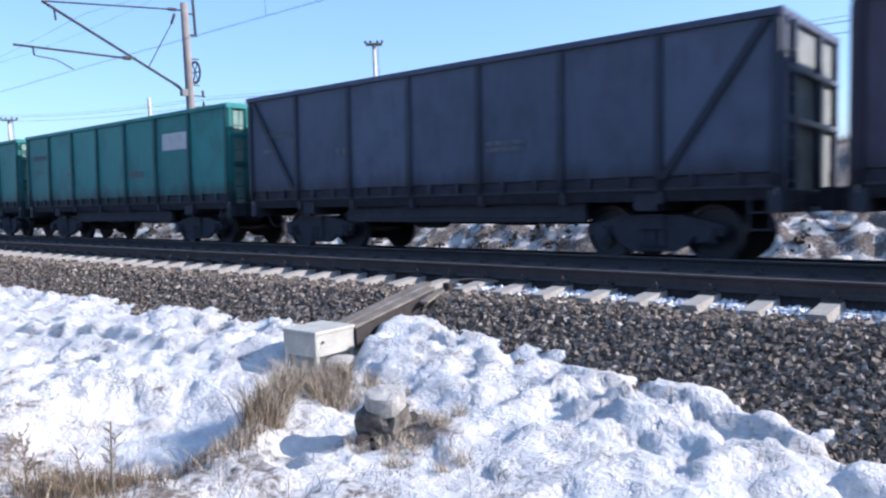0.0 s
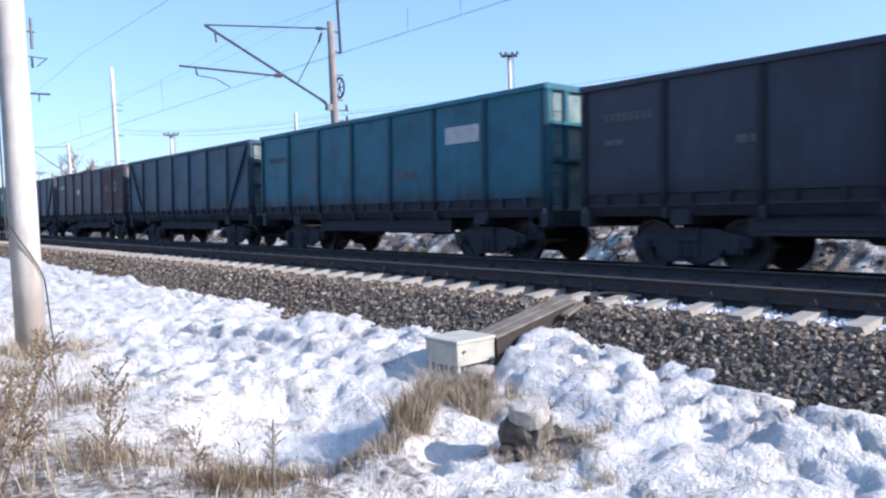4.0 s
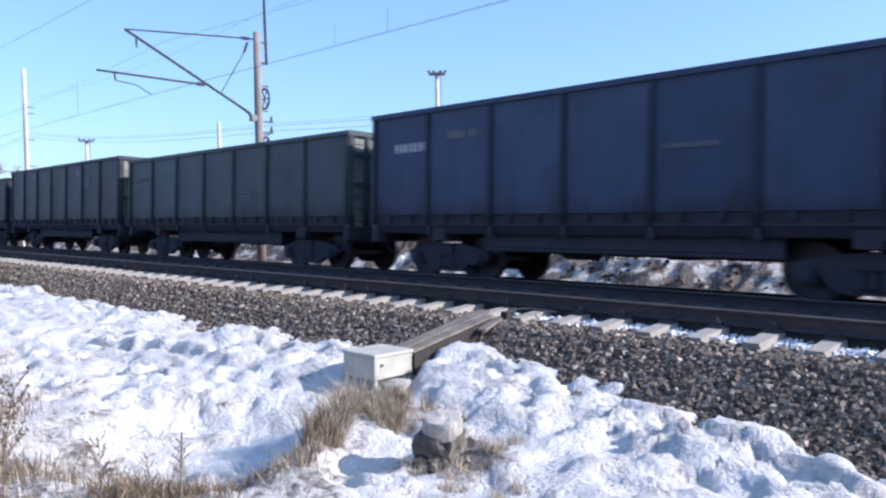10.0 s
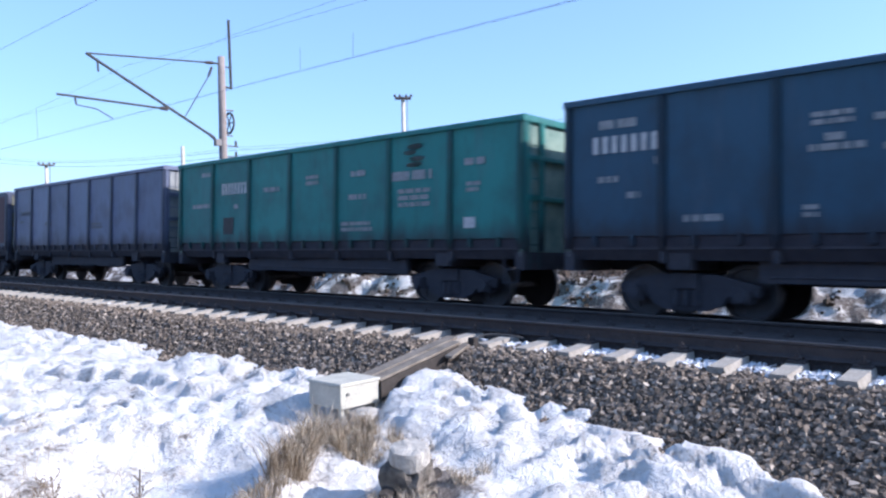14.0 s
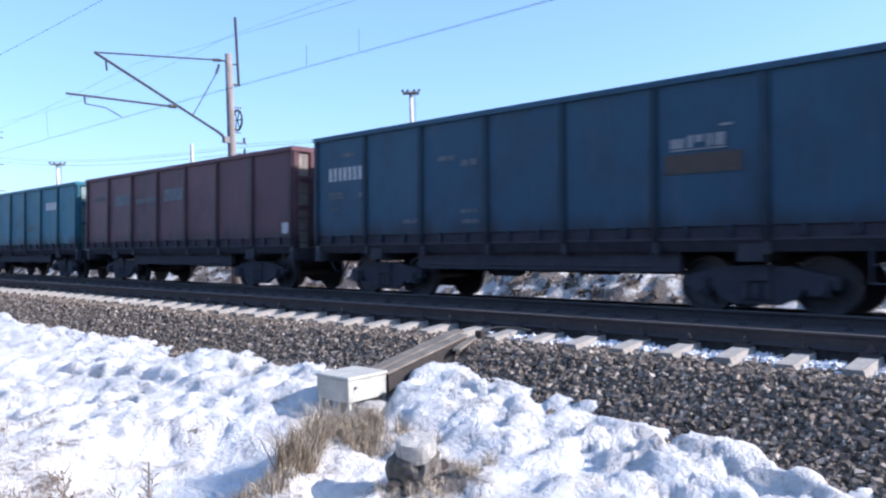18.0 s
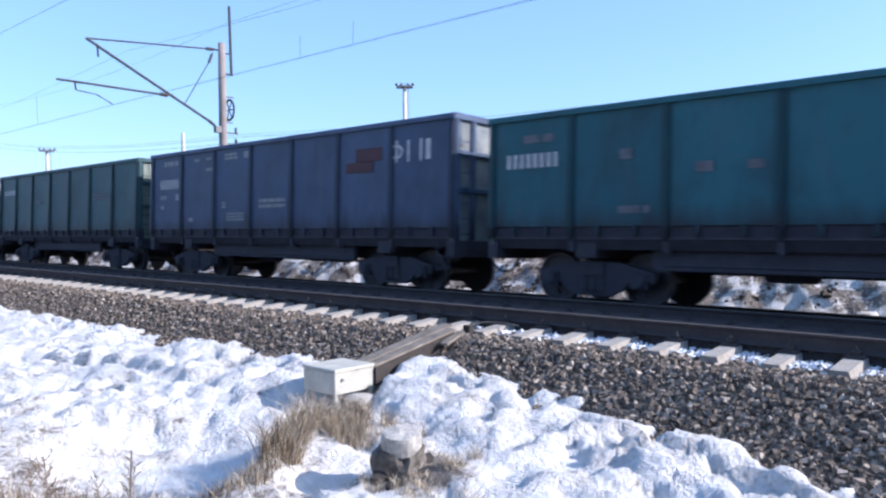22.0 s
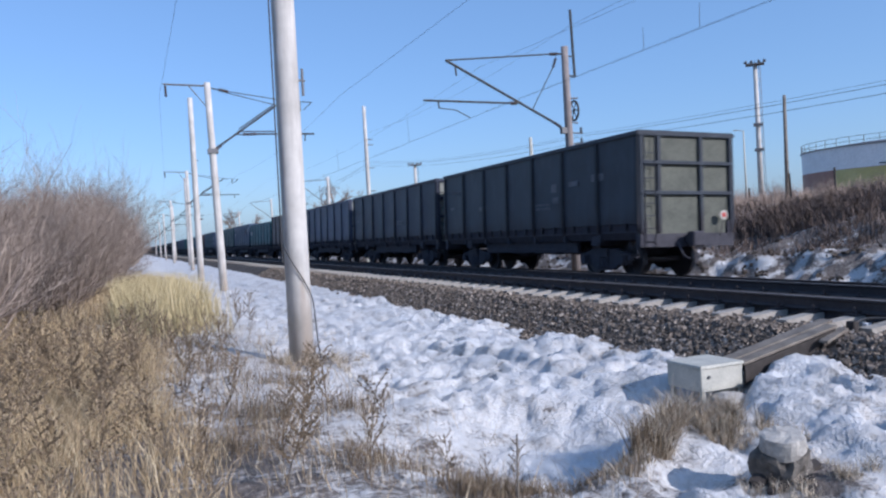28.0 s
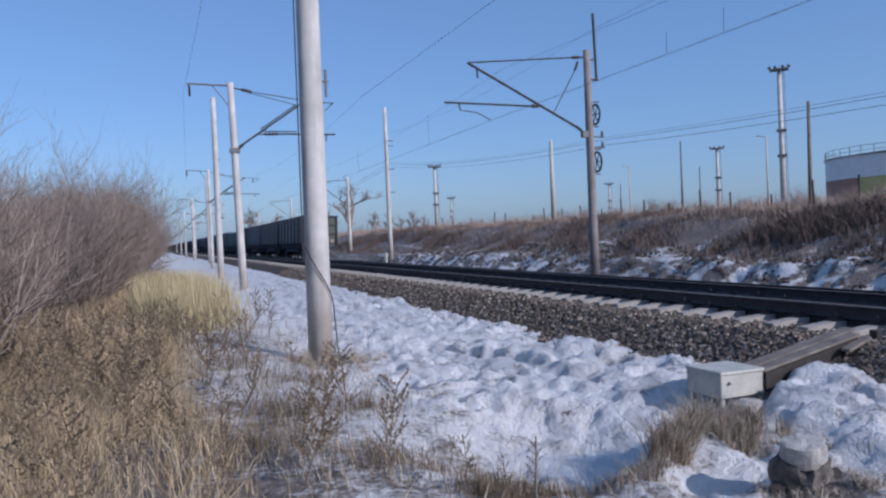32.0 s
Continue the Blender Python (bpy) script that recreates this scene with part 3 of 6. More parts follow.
def stones(name, spots, size, label, mat=BALLAST):
    """Crushed stones as one mesh: uneven eight-cornered lumps."""
    n = len(spots)
    c = np.array([[-1, -1, -1], [1, -1, -1], [1, 1, -1], [-1, 1, -1], [-1, -1, 1], [1, -1, 1], [1, 1, 1], [-1, 1, 1]], dtype=np.float32) * 0.5
    f = np.array([[0, 3, 2, 1], [4, 5, 6, 7], [0, 1, 5, 4], [1, 2, 6, 5], [2, 3, 7, 6], [3, 0, 4, 7]])
    rng = np.random.default_rng(5)
    v = c[None] * (1 + rng.uniform(-0.45, 0.35, (n, 8, 3))) * (size * rng.uniform(0.55, 1.35, (n, 1, 1))) * rng.uniform(0.7, 1.2, (n, 1, 3))
    a = rng.uniform(0, 6.283, (n, 3))
    for ax, (p, q) in enumerate(((1, 2), (0, 2), (0, 1))):
        co, si = np.cos(a[:, ax])[:, None], np.sin(a[:, ax])[:, None]
        v[:, :, p], v[:, :, q] = v[:, :, p] * co - v[:, :, q] * si, v[:, :, p] * si + v[:, :, q] * co
    v += np.array(spots, dtype=np.float32)[:, None]
    faces = (f[None] + 8 * np.arange(n)[:, None, None]).reshape(-1, 4)
    return tagged(new(name, raw_mesh(name, v.reshape(-1, 3), faces, mat)), label, name.split("_")[0] if mat is not BALLAST else "stones", kind="stuff")


spots = []
for y0, y1, count, in ((0.3, 12, 40000), (12, 24, 21000), (24, 46, 12000)):
    for _ in range(count):
        x, y = random.uniform(5.5, 8.35), random.uniform(y0, y1)
        if x > 7.7 and abs((y - FIRST_TIE + TIE / 2) % TIE - TIE / 2) < 0.17:
            continue
        z = bed_z(x) + random.uniform(-0.01, 0.03)
        if z > ground_z(x, y) - 0.02:
            spots.append((x, y, z))
stones("ballast_stones", spots, 0.047, "loose crushed granite on the shoulder of the ballast bed")

clods = []
for _ in range(5200):
    x, y = random.uniform(15.9, 20.5), random.uniform(4, 60)
    if wave(x, y, 0.8, 3.3) > 0.05:
        clods.append((x, y, ground_z(x, y) + 0.01))
stones("clods", clods, 0.085, "dark clods lying in the snow behind the far track", BEDROCK)

# old snow caught between the sleeper ends
SNOW = rough_surface("old granular snow", (0.58, 0.6, 0.64), (0.72, 0.735, 0.76), 5, 0.75, 0.6, 30, 0.02)
crumbs = []
for i in range(-1, 30):
    y = FIRST_TIE + TIE * (i + 0.5)
    for _ in range(150 if y < 6.6 else 8):
        crumbs.append((random.gauss(8.14, 0.1), y + random.uniform(-0.19, 0.19), random.uniform(-0.12, -0.09)))
stones("snow_crumbs", crumbs, 0.05, "old snow caught between the sleeper ends", SNOW)

# ---- the train ----
HALF, SIDE, SILL, WALL, RIM = 6.5, 1.5, 1.17, 1.42, 3.79
BAYS = [-6.42, -4.6, -2.76, -0.92, 0.92, 2.76, 4.6, 6.42]


def side_wall(s):
    """One long wall between the chords, of pressed sheet in seven bays."""
    bm = bmesh.new()
    extruded(bm, [(s * SIDE, WALL), (s * SIDE, RIM - 0.05), (s * (SIDE - 0.03), RIM - 0.05), (s * (SIDE - 0.03), WALL)], -HALF + 0.02, HALF - 0.02)
    return mesh_of("side_wall", bm, PAINT)


def wall_panel():
    """One pressed sheet of the near wall, slightly dished between its posts."""
    bm = bmesh.new()
    n = 6
    at = lambda i, j, d: bm.verts.new((-SIDE + d + 0.022 * math.sin(math.pi * i / n) * math.sin(math.pi * j / n), -0.919 + 1.838 * i / n, WALL + (RIM - 0.06 - WALL) * j / n))
    front = [[at(i, j, 0.0) for j in range(n + 1)] for i in range(n + 1)]
    for i in range(n):
        for j in range(n):
            bm.faces.new((front[i][j], front[i + 1][j], front[i + 1][j + 1], front[i][j + 1]))
    rim = [front[i][0] for i in range(n)] + [front[n][j] for j in range(n)] + [front[i][n] for i in range(n, 0, -1)] + [front[0][j] for j in range(n, 0, -1)]
    back = [bm.verts.new((-SIDE + 0.05, v.co.y, v.co.z)) for v in rim]
    for k in range(len(rim)):
        bm.faces.new((rim[k], rim[(k + 1) % len(rim)], back[(k + 1) % len(rim)], back[k]))
    bm.faces.new(back)
    return mesh_of("wall_panel", bm, PAINT)


def side_post(s):
    """A pressed stanchion, tapering at its foot."""
    bm = bmesh.new()
    rings = []
    for z, w, d in ((SILL + 0.03, 0.05, 0.03), (WALL - 0.02, 0.085, 0.075), (SILL + 0.6, 0.085, 0.07), (RIM - 0.09, 0.075, 0.055)):
        rings.append([bm.verts.new((s * (SIDE + q), y, z)) for y, q in ((-w, 0.0), (-w * 0.65, d), (w * 0.65, d), (w, 0.0))])
    for a, b in zip(rings, rings[1:]):
        for i in range(3):
            bm.faces.new((a[i], a[i + 1], b[i + 1], b[i]))
        bm.faces.new((a[3], a[0], b[0], b[3]))
    bm.faces.new(rings[0][::-1])
    bm.faces.new(rings[-1])
    return mesh_of("side_post", bm, PAINT)


def chord(s):
    bm = bmesh.new()
    extruded(bm, [(s * (SIDE - 0.06), RIM - 0.11), (s * (SIDE + 0.07), RIM - 0.11), (s * (SIDE + 0.075), RIM - 0.02), (s * (SIDE + 0.05), RIM), (s * (SIDE - 0.06), RIM)], -HALF, HALF)
    return mesh_of("top_chord", bm, PAINT)


def side_sill(s):
    bm = bmesh.new()
    extruded(bm, [(s * (SIDE - 0.2), SILL - 0.16), (s * (SIDE - 0.14), SILL - 0.16), (s * (SIDE - 0.05), SILL + 0.02), (s * (SIDE - 0.035), WALL - 0.02), (s * (SIDE - 0.006), WALL + 0.004), (s * (SIDE - 0.006), WALL + 0.06), (s * (SIDE - 0.2), WALL + 0.06)], -HALF, HALF)
    return mesh_of("side_sill", bm, SOOT)


def hatch_lug(s):
    """The latch of a floor hatch: a bent bar with a hook below the sill."""
    bm = bmesh.new()
    box(bm, min(s * 1.44, s * 1.53), max(s * 1.44, s * 1.53), -0.04, 0.04, SILL + 0.08, WALL + 0.03)
    tube(bm, (s * 1.5, -0.07, SILL + 0.12), (s * 1.5, 0.07, SILL + 0.12), 0.022, n=6)
    return mesh_of("hatch_lug", bm, PAINT)


def end_wall(s):
    bm = bmesh.new()
    y = s * (HALF - 0.06)
    box(bm, -SIDE, SIDE, min(y, y - s * 0.03), max(y, y - s * 0.03), SILL - 0.1, RIM - 0.02)
    return mesh_of("end_wall", bm, ENDPALE)


def end_bar(s, x0, x1, z0, z1, d=0.1, name="end_rib"):
    bm = bmesh.new()
    y = s * (HALF - 0.06)
    box(bm, x0, x1, min(y, y + s * d), max(y, y + s * d), z0, z1)
    return mesh_of(name, bm, PAINT, bevel=0.015)


def ladder(s):
    bm = bmesh.new()
    y = s * (HALF + 0.05)
    for x in (-1.38, -1.06):
        tube(bm, (x, y, SILL - 0.35), (x, y, RIM - 0.1), 0.016, n=6)
    for i in range(8):
        z = SILL - 0.2 + i * 0.32
        tube(bm, (-1.38, y, z), (-1.06, y, z), 0.013, n=6)
    return mesh_of("ladder", bm, PAINT)


def coupler(s):
    bm = bmesh.new()
    y = s * HALF
    box(bm, -0.12, 0.12, min(y - s * 0.4, y + s * 0.2), max(y - s * 0.4, y + s * 0.2), 0.9, 1.12)
    box(bm, -0.2, 0.16, min(y + s * 0.18, y + s * 0.45), max(y + s * 0.18, y + s * 0.45), 0.82, 1.2)
    return mesh_of("coupler", bm, UNDER, bevel=0.03)


def brake_hose(s):
    """The slack loop of the air line between two wagons."""
    bm = bmesh.new()
    pts = [Vector((-0.35, s * (HALF - 0.05 + 0.48 * k), 0.98 - 0.46 * math.sin(math.pi * min(1, k * 0.55 + 0.0)) ** 1.2)) for k in np.linspace(0, 1, 9)]
    piped(bm, pts, 0.026)
    return mesh_of("brake_hose", bm, UNDER)


def wheelset():
    bm = bmesh.new()
    tube(bm, (-1.1, 0, 0), (1.1, 0, 0), 0.075, n=10)
    for s in (-1, 1):
        x = s * 0.79
        turned(bm, [(0.44, 0), (0.505, 0.0), (0.505, 0.22), (0.48, 0.3), (0.476, 1.0), (0.41, 1.0), (0.4, 0.7), (0.16, 0.62), (0.15, 1.15), (0.08, 1.15)],
               (x - s * 0.06, 0, 0), (x + s * 0.07, 0, 0), 28)
        for k in range(3):
            a = 2.094 * k + 0.3
            box(bm, min(x + s * 0.02, x + s * 0.05), max(x + s * 0.02, x + s * 0.05), 0.28 * math.cos(a) - 0.025, 0.28 * math.cos(a) + 0.025,
                0.28 * math.sin(a) - 0.06, 0.28 * math.sin(a) + 0.06)
    return mesh_of("wheelset", bm, TREAD)


def side_frame(s):
    """A cast bogie side with its two windows."""
    bm = bmesh.new()
    top = [(-1.22, 0.62), (-1.2, 0.44), (-0.72, 0.44), (-0.62, 0.3), (-0.36, 0.18), (0.36, 0.18), (0.62, 0.3), (0.72, 0.44), (1.2, 0.44), (1.22, 0.62), (0.5, 0.78), (-0.5, 0.78)]
    x0, x1 = s * 1.0, s * 1.14
    lo, hi = [bm.verts.new((x0, y, z)) for y, z in top], [bm.verts.new((x1, y, z)) for y, z in top]
    n = len(top)
    for i in range(n):
        bm.faces.new((lo[i], lo[(i + 1) % n], hi[(i + 1) % n], hi[i]))
    bm.faces.new(lo[::-1])
    bm.faces.new(hi)
    for y in (-0.925, 0.925):
        box(bm, min(s * 0.98, s * 1.2), max(s * 0.98, s * 1.2), y - 0.16, y + 0.16, 0.33, 0.6)
        tube(bm, (s * 1.18, y, 0.478), (s * 1.26, y, 0.478), 0.13, n=12)
    for y in (-0.17, 0, 0.17):
        tube(bm, (s * 1.15, y, 0.27), (s * 1.15, y, 0.52), 0.075, n=8)
    return mesh_of("side_frame", bm, UNDER)


def bolster():
    bm = bmesh.new()
    box(bm, -1.2, 1.2, -0.22, 0.22, 0.55, 0.8)
    tube(bm, (0, 0, 0.78), (0, 0, 0.95), 0.22, n=14)
    for s in (-1, 1):
        box(bm, -0.85, 0.85, min(s * 0.35, s * 0.42), max(s * 0.35, s * 0.42), 0.36, 0.48)
        for x in (-0.79, 0.79):
            box(bm, x - 0.05, x + 0.05, min(s * 0.36, s * 0.45), max(s * 0.36, s * 0.45), 0.3, 0.66)
    return mesh_of("bolster", bm, UNDER)


def beam(name, x0, x1, y0, y1, z0, z1):
    bm = bmesh.new()
    box(bm, x0, x1, y0, y1, z0, z1)
    return mesh_of(name, bm, UNDER)


def underframe(w, full):
    part("centre_sill", beam("centre_sill", -0.2, 0.2, -HALF + 0.1, HALF - 0.1, SILL - 0.34, SILL + 0.015), None, w)
    bolst, cross, end = beam("body_bolster", -1.42, 1.42, -0.2, 0.2, SILL - 0.31, SILL), beam("cross_beam", -1.48, 1.48, -0.05, 0.05, SILL - 0.2, SILL), beam("end_sill", -1.5, 1.5, -0.1, 0.1, SILL - 0.36, SILL - 0.02)
    for y in (-4.325, 4.325):
        part("body_bolster", bolst, None, w).location = (0, y, 0)
    for y in (-6.4, 6.4):
        part("end_sill", end, None, w).location = (0, y, 0)
    if full:
        for y in BAYS[1:-1]:
            part("cross_beam", cross, None, w).location = (0, y, 0)
        for x in (-1.25, 1.12):
            part("torsion_beam", beam("torsion_beam", x, x + 0.13, -3.1, 3.1, SILL - 0.5, SILL - 0.05), None, w)


def floor_sheet():
    bm = bmesh.new()
    box(bm, -1.47, 1.47, -6.4, 6.4, SILL + 0.02, SILL + 0.06)
    return mesh_of("floor_plate", bm, UNDER)


def air_tank():
    bm = bmesh.new()
    turned(bm, [(0.05, 0), (0.17, 0.06), (0.2, 0.15), (0.2, 0.85), (0.17, 0.94), (0.05, 1)], (-0.75, 0.5, 0.72), (-0.75, 1.45, 0.72), 14)
    return mesh_of("air_tank", bm, UNDER)


def brake_gear():
    bm = bmesh.new()
    tube(bm, (0.55, -0.9, 0.74), (0.55, -0.25, 0.74), 0.19, n=14)
    tube(bm, (0.0, -3.6, 0.62), (0.0, 3.6, 0.62), 0.028, n=6)
    tube(bm, (-1.25, -2.6, 0.76), (-1.25, 2.9, 0.76), 0.022, n=6)
    box(bm, -0.9, -0.6, -1.25, -0.95, 0.6, 0.95)
    box(bm, -0.06, 0.6, -0.95, -0.85, 0.58, 0.68)
    return mesh_of("brake_gear", bm, UNDER)


def step_iron(s, y):
    bm = bmesh.new()
    for dy in (-0.16, 0.16):
        tube(bm, (s * 1.5, y + dy, SILL - 0.1), (s * 1.5, y + dy, 0.55), 0.018, n=6)
    for z in (0.56, 0.82):
        box(bm, min(s * 1.44, s * 1.56), max(s * 1.44, s * 1.56), y - 0.16, y + 0.16, z - 0.012, z + 0.012)
    return mesh_of("step_iron", bm, UNDER)


def wheel_meshes():
    return {"set": wheelset(), "frame": (side_frame(-1), side_frame(1)), "bolster": bolster()}


BOGIE = wheel_meshes()


def add_bogie(w, y, full=True):
    b = part("bogie", BOGIE["bolster"], None, w, "sooty cast bogie")
    b.location = (0, y, 0)
    for i, s in enumerate((-1, 1)):
        part("side_frame", BOGIE["frame"][i], None, b)
        ws = part("wheelset", BOGIE["set"], None, b)
        ws.location = (0, s * 0.925, 0.478)
    return b


def gondola(full, rim=3.79):
    """An open-top freight wagon at the rail head; its front looks along +y."""
    global RIM
    RIM = rim
    w = thing("gondola_wagon", "open-top steel freight wagon on the rails", "railway wagon", pose(TRACK_2, 0, RAIL_2, 0, CANT, 0), "wagons of the train")
    for s in (-1, 1):
        if s == 1 or not full:
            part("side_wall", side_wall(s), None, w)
        else:
            panel = wall_panel()
            for a, b in zip(BAYS, BAYS[1:]):
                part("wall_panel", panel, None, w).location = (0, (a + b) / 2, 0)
        part("top_chord", chord(s), None, w)
        part("side_sill", side_sill(s), None, w)
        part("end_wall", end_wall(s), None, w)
        part("end_beam", end_bar(s, -SIDE - 0.05, SIDE + 0.05, RIM - 0.13, RIM + 0.01, 0.08, "end_beam"), None, w)
        if full or s == -1:
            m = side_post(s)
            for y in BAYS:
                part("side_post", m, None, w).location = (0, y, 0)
        if full:
            lug = hatch_lug(s)
            for a, b in zip(BAYS, BAYS[1:]):
                for k in (0.3, 0.7):
                    part("hatch_lug", lug, None, w).location = (0, a + (b - a) * k, 0)
            for z in (2.2, 2.98):
                part("end_rib", end_bar(s, -SIDE + 0.02, SIDE - 0.02, z - 0.05, z + 0.05), None, w)
            for x in (-SIDE + 0.06, -0.9, 0.45, SIDE - 0.06):
                part("end_post", end_bar(s, x - 0.06, x + 0.06, SILL, RIM - 0.12, 0.085, "end_post"), None, w)
            part("ladder", ladder(s), None, w)
            part("coupler", coupler(s), None, w)
            part("brake_hose", brake_hose(s), None, w)
            part("step_iron", step_iron(s, s * 6.2), None, w)
    underframe(w, full)
    part("floor_plate", floor_sheet(), None, w)
    if full:
        part("air_tank", air_tank(), None, w)
        part("brake_gear", brake_gear(), None, w)
    for y in (-4.325, 4.325):
        add_bogie(w, y)
    return w


def marks(w, spots, mat, name="painted_mark", lift=0.0):
    """Flat paint on the near wall: rows of y and z from corner to corner, in the wagon's space; kept clear of the posts."""
    for y0, y1, z0, z1 in spots:
        bm = bmesh.new()
        box(bm, -SIDE - 0.007, -SIDE - 0.003, y0, y1, z0 + lift, z1 + lift)
        part(name, bm, mat, w)


def ring(w, y, z, ry, rz, paint=None):
    """A painted ring as part of an emblem."""
    bm = bmesh.new()
    for i in range(16):
        a, b = 0.3927 * i, 0.3927 * (i + 1)
        bm.faces.new([bm.verts.new((-SIDE - 0.009, y + q * ry * math.cos(c), z + q * rz * math.sin(c))) for c, q in ((a, 1), (b, 1), (b, 0.7), (a, 0.7))])
    bmesh.ops.remove_doubles(bm, verts=bm.verts[:], dist=0.001)
    bmesh.ops.solidify(bm, geom=bm.faces[:], thickness=0.003)
    part("emblem_ring", bm, paint or WHITEMARK, w)


def digits(y, z, n=8, size=0.24, gap=0.185):
    """Figures as plain upright bars, from the front end backwards."""
    return [(y - gap * i - 0.56 * gap, y - gap * i, z, z + size) for i in range(n)]


def clear_of_posts(y0, y1):
    """The stretches of a line that do not run under a post."""
    out = []
    for a, b in zip(BAYS, BAYS[1:]):
        lo, hi = max(y0, a + 0.1), min(y1, b - 0.1)
        if hi - lo > 0.03:
            out.append((lo, hi))
    return out


def lettering(w, lines, mat, seed):
    """Small unreadable writing: word-long bars in one or more lines, under one part."""
    r = random.Random(seed)
    for y_a, y_b, z0, z1, rows_ in lines:
        bm, h = bmesh.new(), (z1 - z0) / (1.5 * rows_ - 0.5)
        for i in range(rows_):
            z, y, stop = z1 - h - 1.5 * h * i, max(y_a, y_b), min(y_a, y_b)
            while y > stop + 0.03:
                q = max(stop, y - r.uniform(0.8, 3.2) * h)
                for lo, hi in clear_of_posts(q, y):
                    box(bm, -SIDE - 0.007, -SIDE - 0.003, lo, hi, z, z + h)
                y = q - 0.45 * h
        if bm.faces:
            tagged(part("writing", bm, mat, w), kind="stuff")
        else:
            bm.free()


def load_figure(w, text, y, z, size):
    """A readable painted figure, from the built-in font."""
    curve = bpy.data.curves.new("load_figure", "FONT")
    curve.body, curve.size, curve.extrude = text, size, 0.002
    holder = bpy.data.objects.new("load_figure", curve)
    me = bpy.data.meshes.new_from_object(holder)
    bpy.data.objects.remove(holder)
    me.materials.append(WHITEMARK)
    o = part("load_figure", me, None, w, "white painted figure")
    o.matrix_local = Matrix(((0, 0, -1, -SIDE - 0.006), (-1, 0, 0, y), (0, 1, 0, z), (0, 0, 0, 1)))


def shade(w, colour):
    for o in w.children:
        # posts and braces take under half of the wall's paint colour
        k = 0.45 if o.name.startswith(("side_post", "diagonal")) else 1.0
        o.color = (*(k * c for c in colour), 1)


# paint, marks and words for each wagon, counted from the first one on the scene
GREY, PLUM, TEAL, GREEN, DEEP, NAVY, RUST, BROWN, BLACK, OLIVE = (
    (0.08, 0.1, 0.16), (0.045, 0.034, 0.052), (0.005, 0.095, 0.135), (0.003, 0.13, 0.12), (0.008, 0.046, 0.08), (0.024, 0.04, 0.08),
    (0.082, 0.03, 0.036), (0.062, 0.043, 0.042), (0.018, 0.024, 0.04), (0.01, 0.05, 0.056))
TRAIN = {
    4: (TEAL, "teal"), 3: (GREEN, "bright green"), 2: (GREEN, "bright green"), 1: ((0.05, 0.064, 0.1), "slate grey"), 0: (PLUM, "plum brown"), -1: ((0.014, 0.056, 0.09), "blue-teal"), -2: (TEAL, "teal"),
    -3: (BLACK, "near black"), -4: ((0.015, 0.025, 0.052), "navy"), -5: ((0.006, 0.008, 0.015), "near black"), -6: ((0.024, 0.031, 0.036), "dark grey"), -7: ((0.04, 0.058, 0.062), "grey-green"), -8: (NAVY, "navy"),
    -9: ((0.058, 0.074, 0.118), "blue-grey"), -10: (GREY, "blue-grey"), -11: (GREEN, "bright green"), -12: (DEEP, "deep teal"), -13: (TEAL, "teal"), -14: (RUST, "red-brown"),
    -15: (DEEP, "deep teal"), -16: ((0.05, 0.078, 0.14), "slate blue"), -17: (OLIVE, "dark teal"), -18: ((0.036, 0.062, 0.112), "slate blue"), -19: ((0.006, 0.078, 0.095), "teal"), -20: (BROWN, "brown"),
    -21: ((0.042, 0.053, 0.088), "blue-grey"), -22: (BLACK, "near black"), -23: ((0.013, 0.02, 0.028), "near black")}
# lettering and patches on the near wall, as y from and to, then z from and to
NUMBERS = {-11: (4.12, 2.76, 0.32, 0.16), -12: (5.91, 2.87, 0.3, 0.186), -18: (5.91, 2.67, 0.29, 0.163), -15: (5.93, 2.75, 0.32, 0.183), -16: (5.98, 2.78, 0.26, 0.176), -19: (6.06, 2.53, 0.27, 0.153),
           -4: (5.97, 2.8, 0.3, 0.16), -17: (6.0, 2.95, 0.2, 0.16), -8: (5.7, 2.85, 0.2, 0.16), 0: (5.92, 2.93, 0.2, 0.16)}
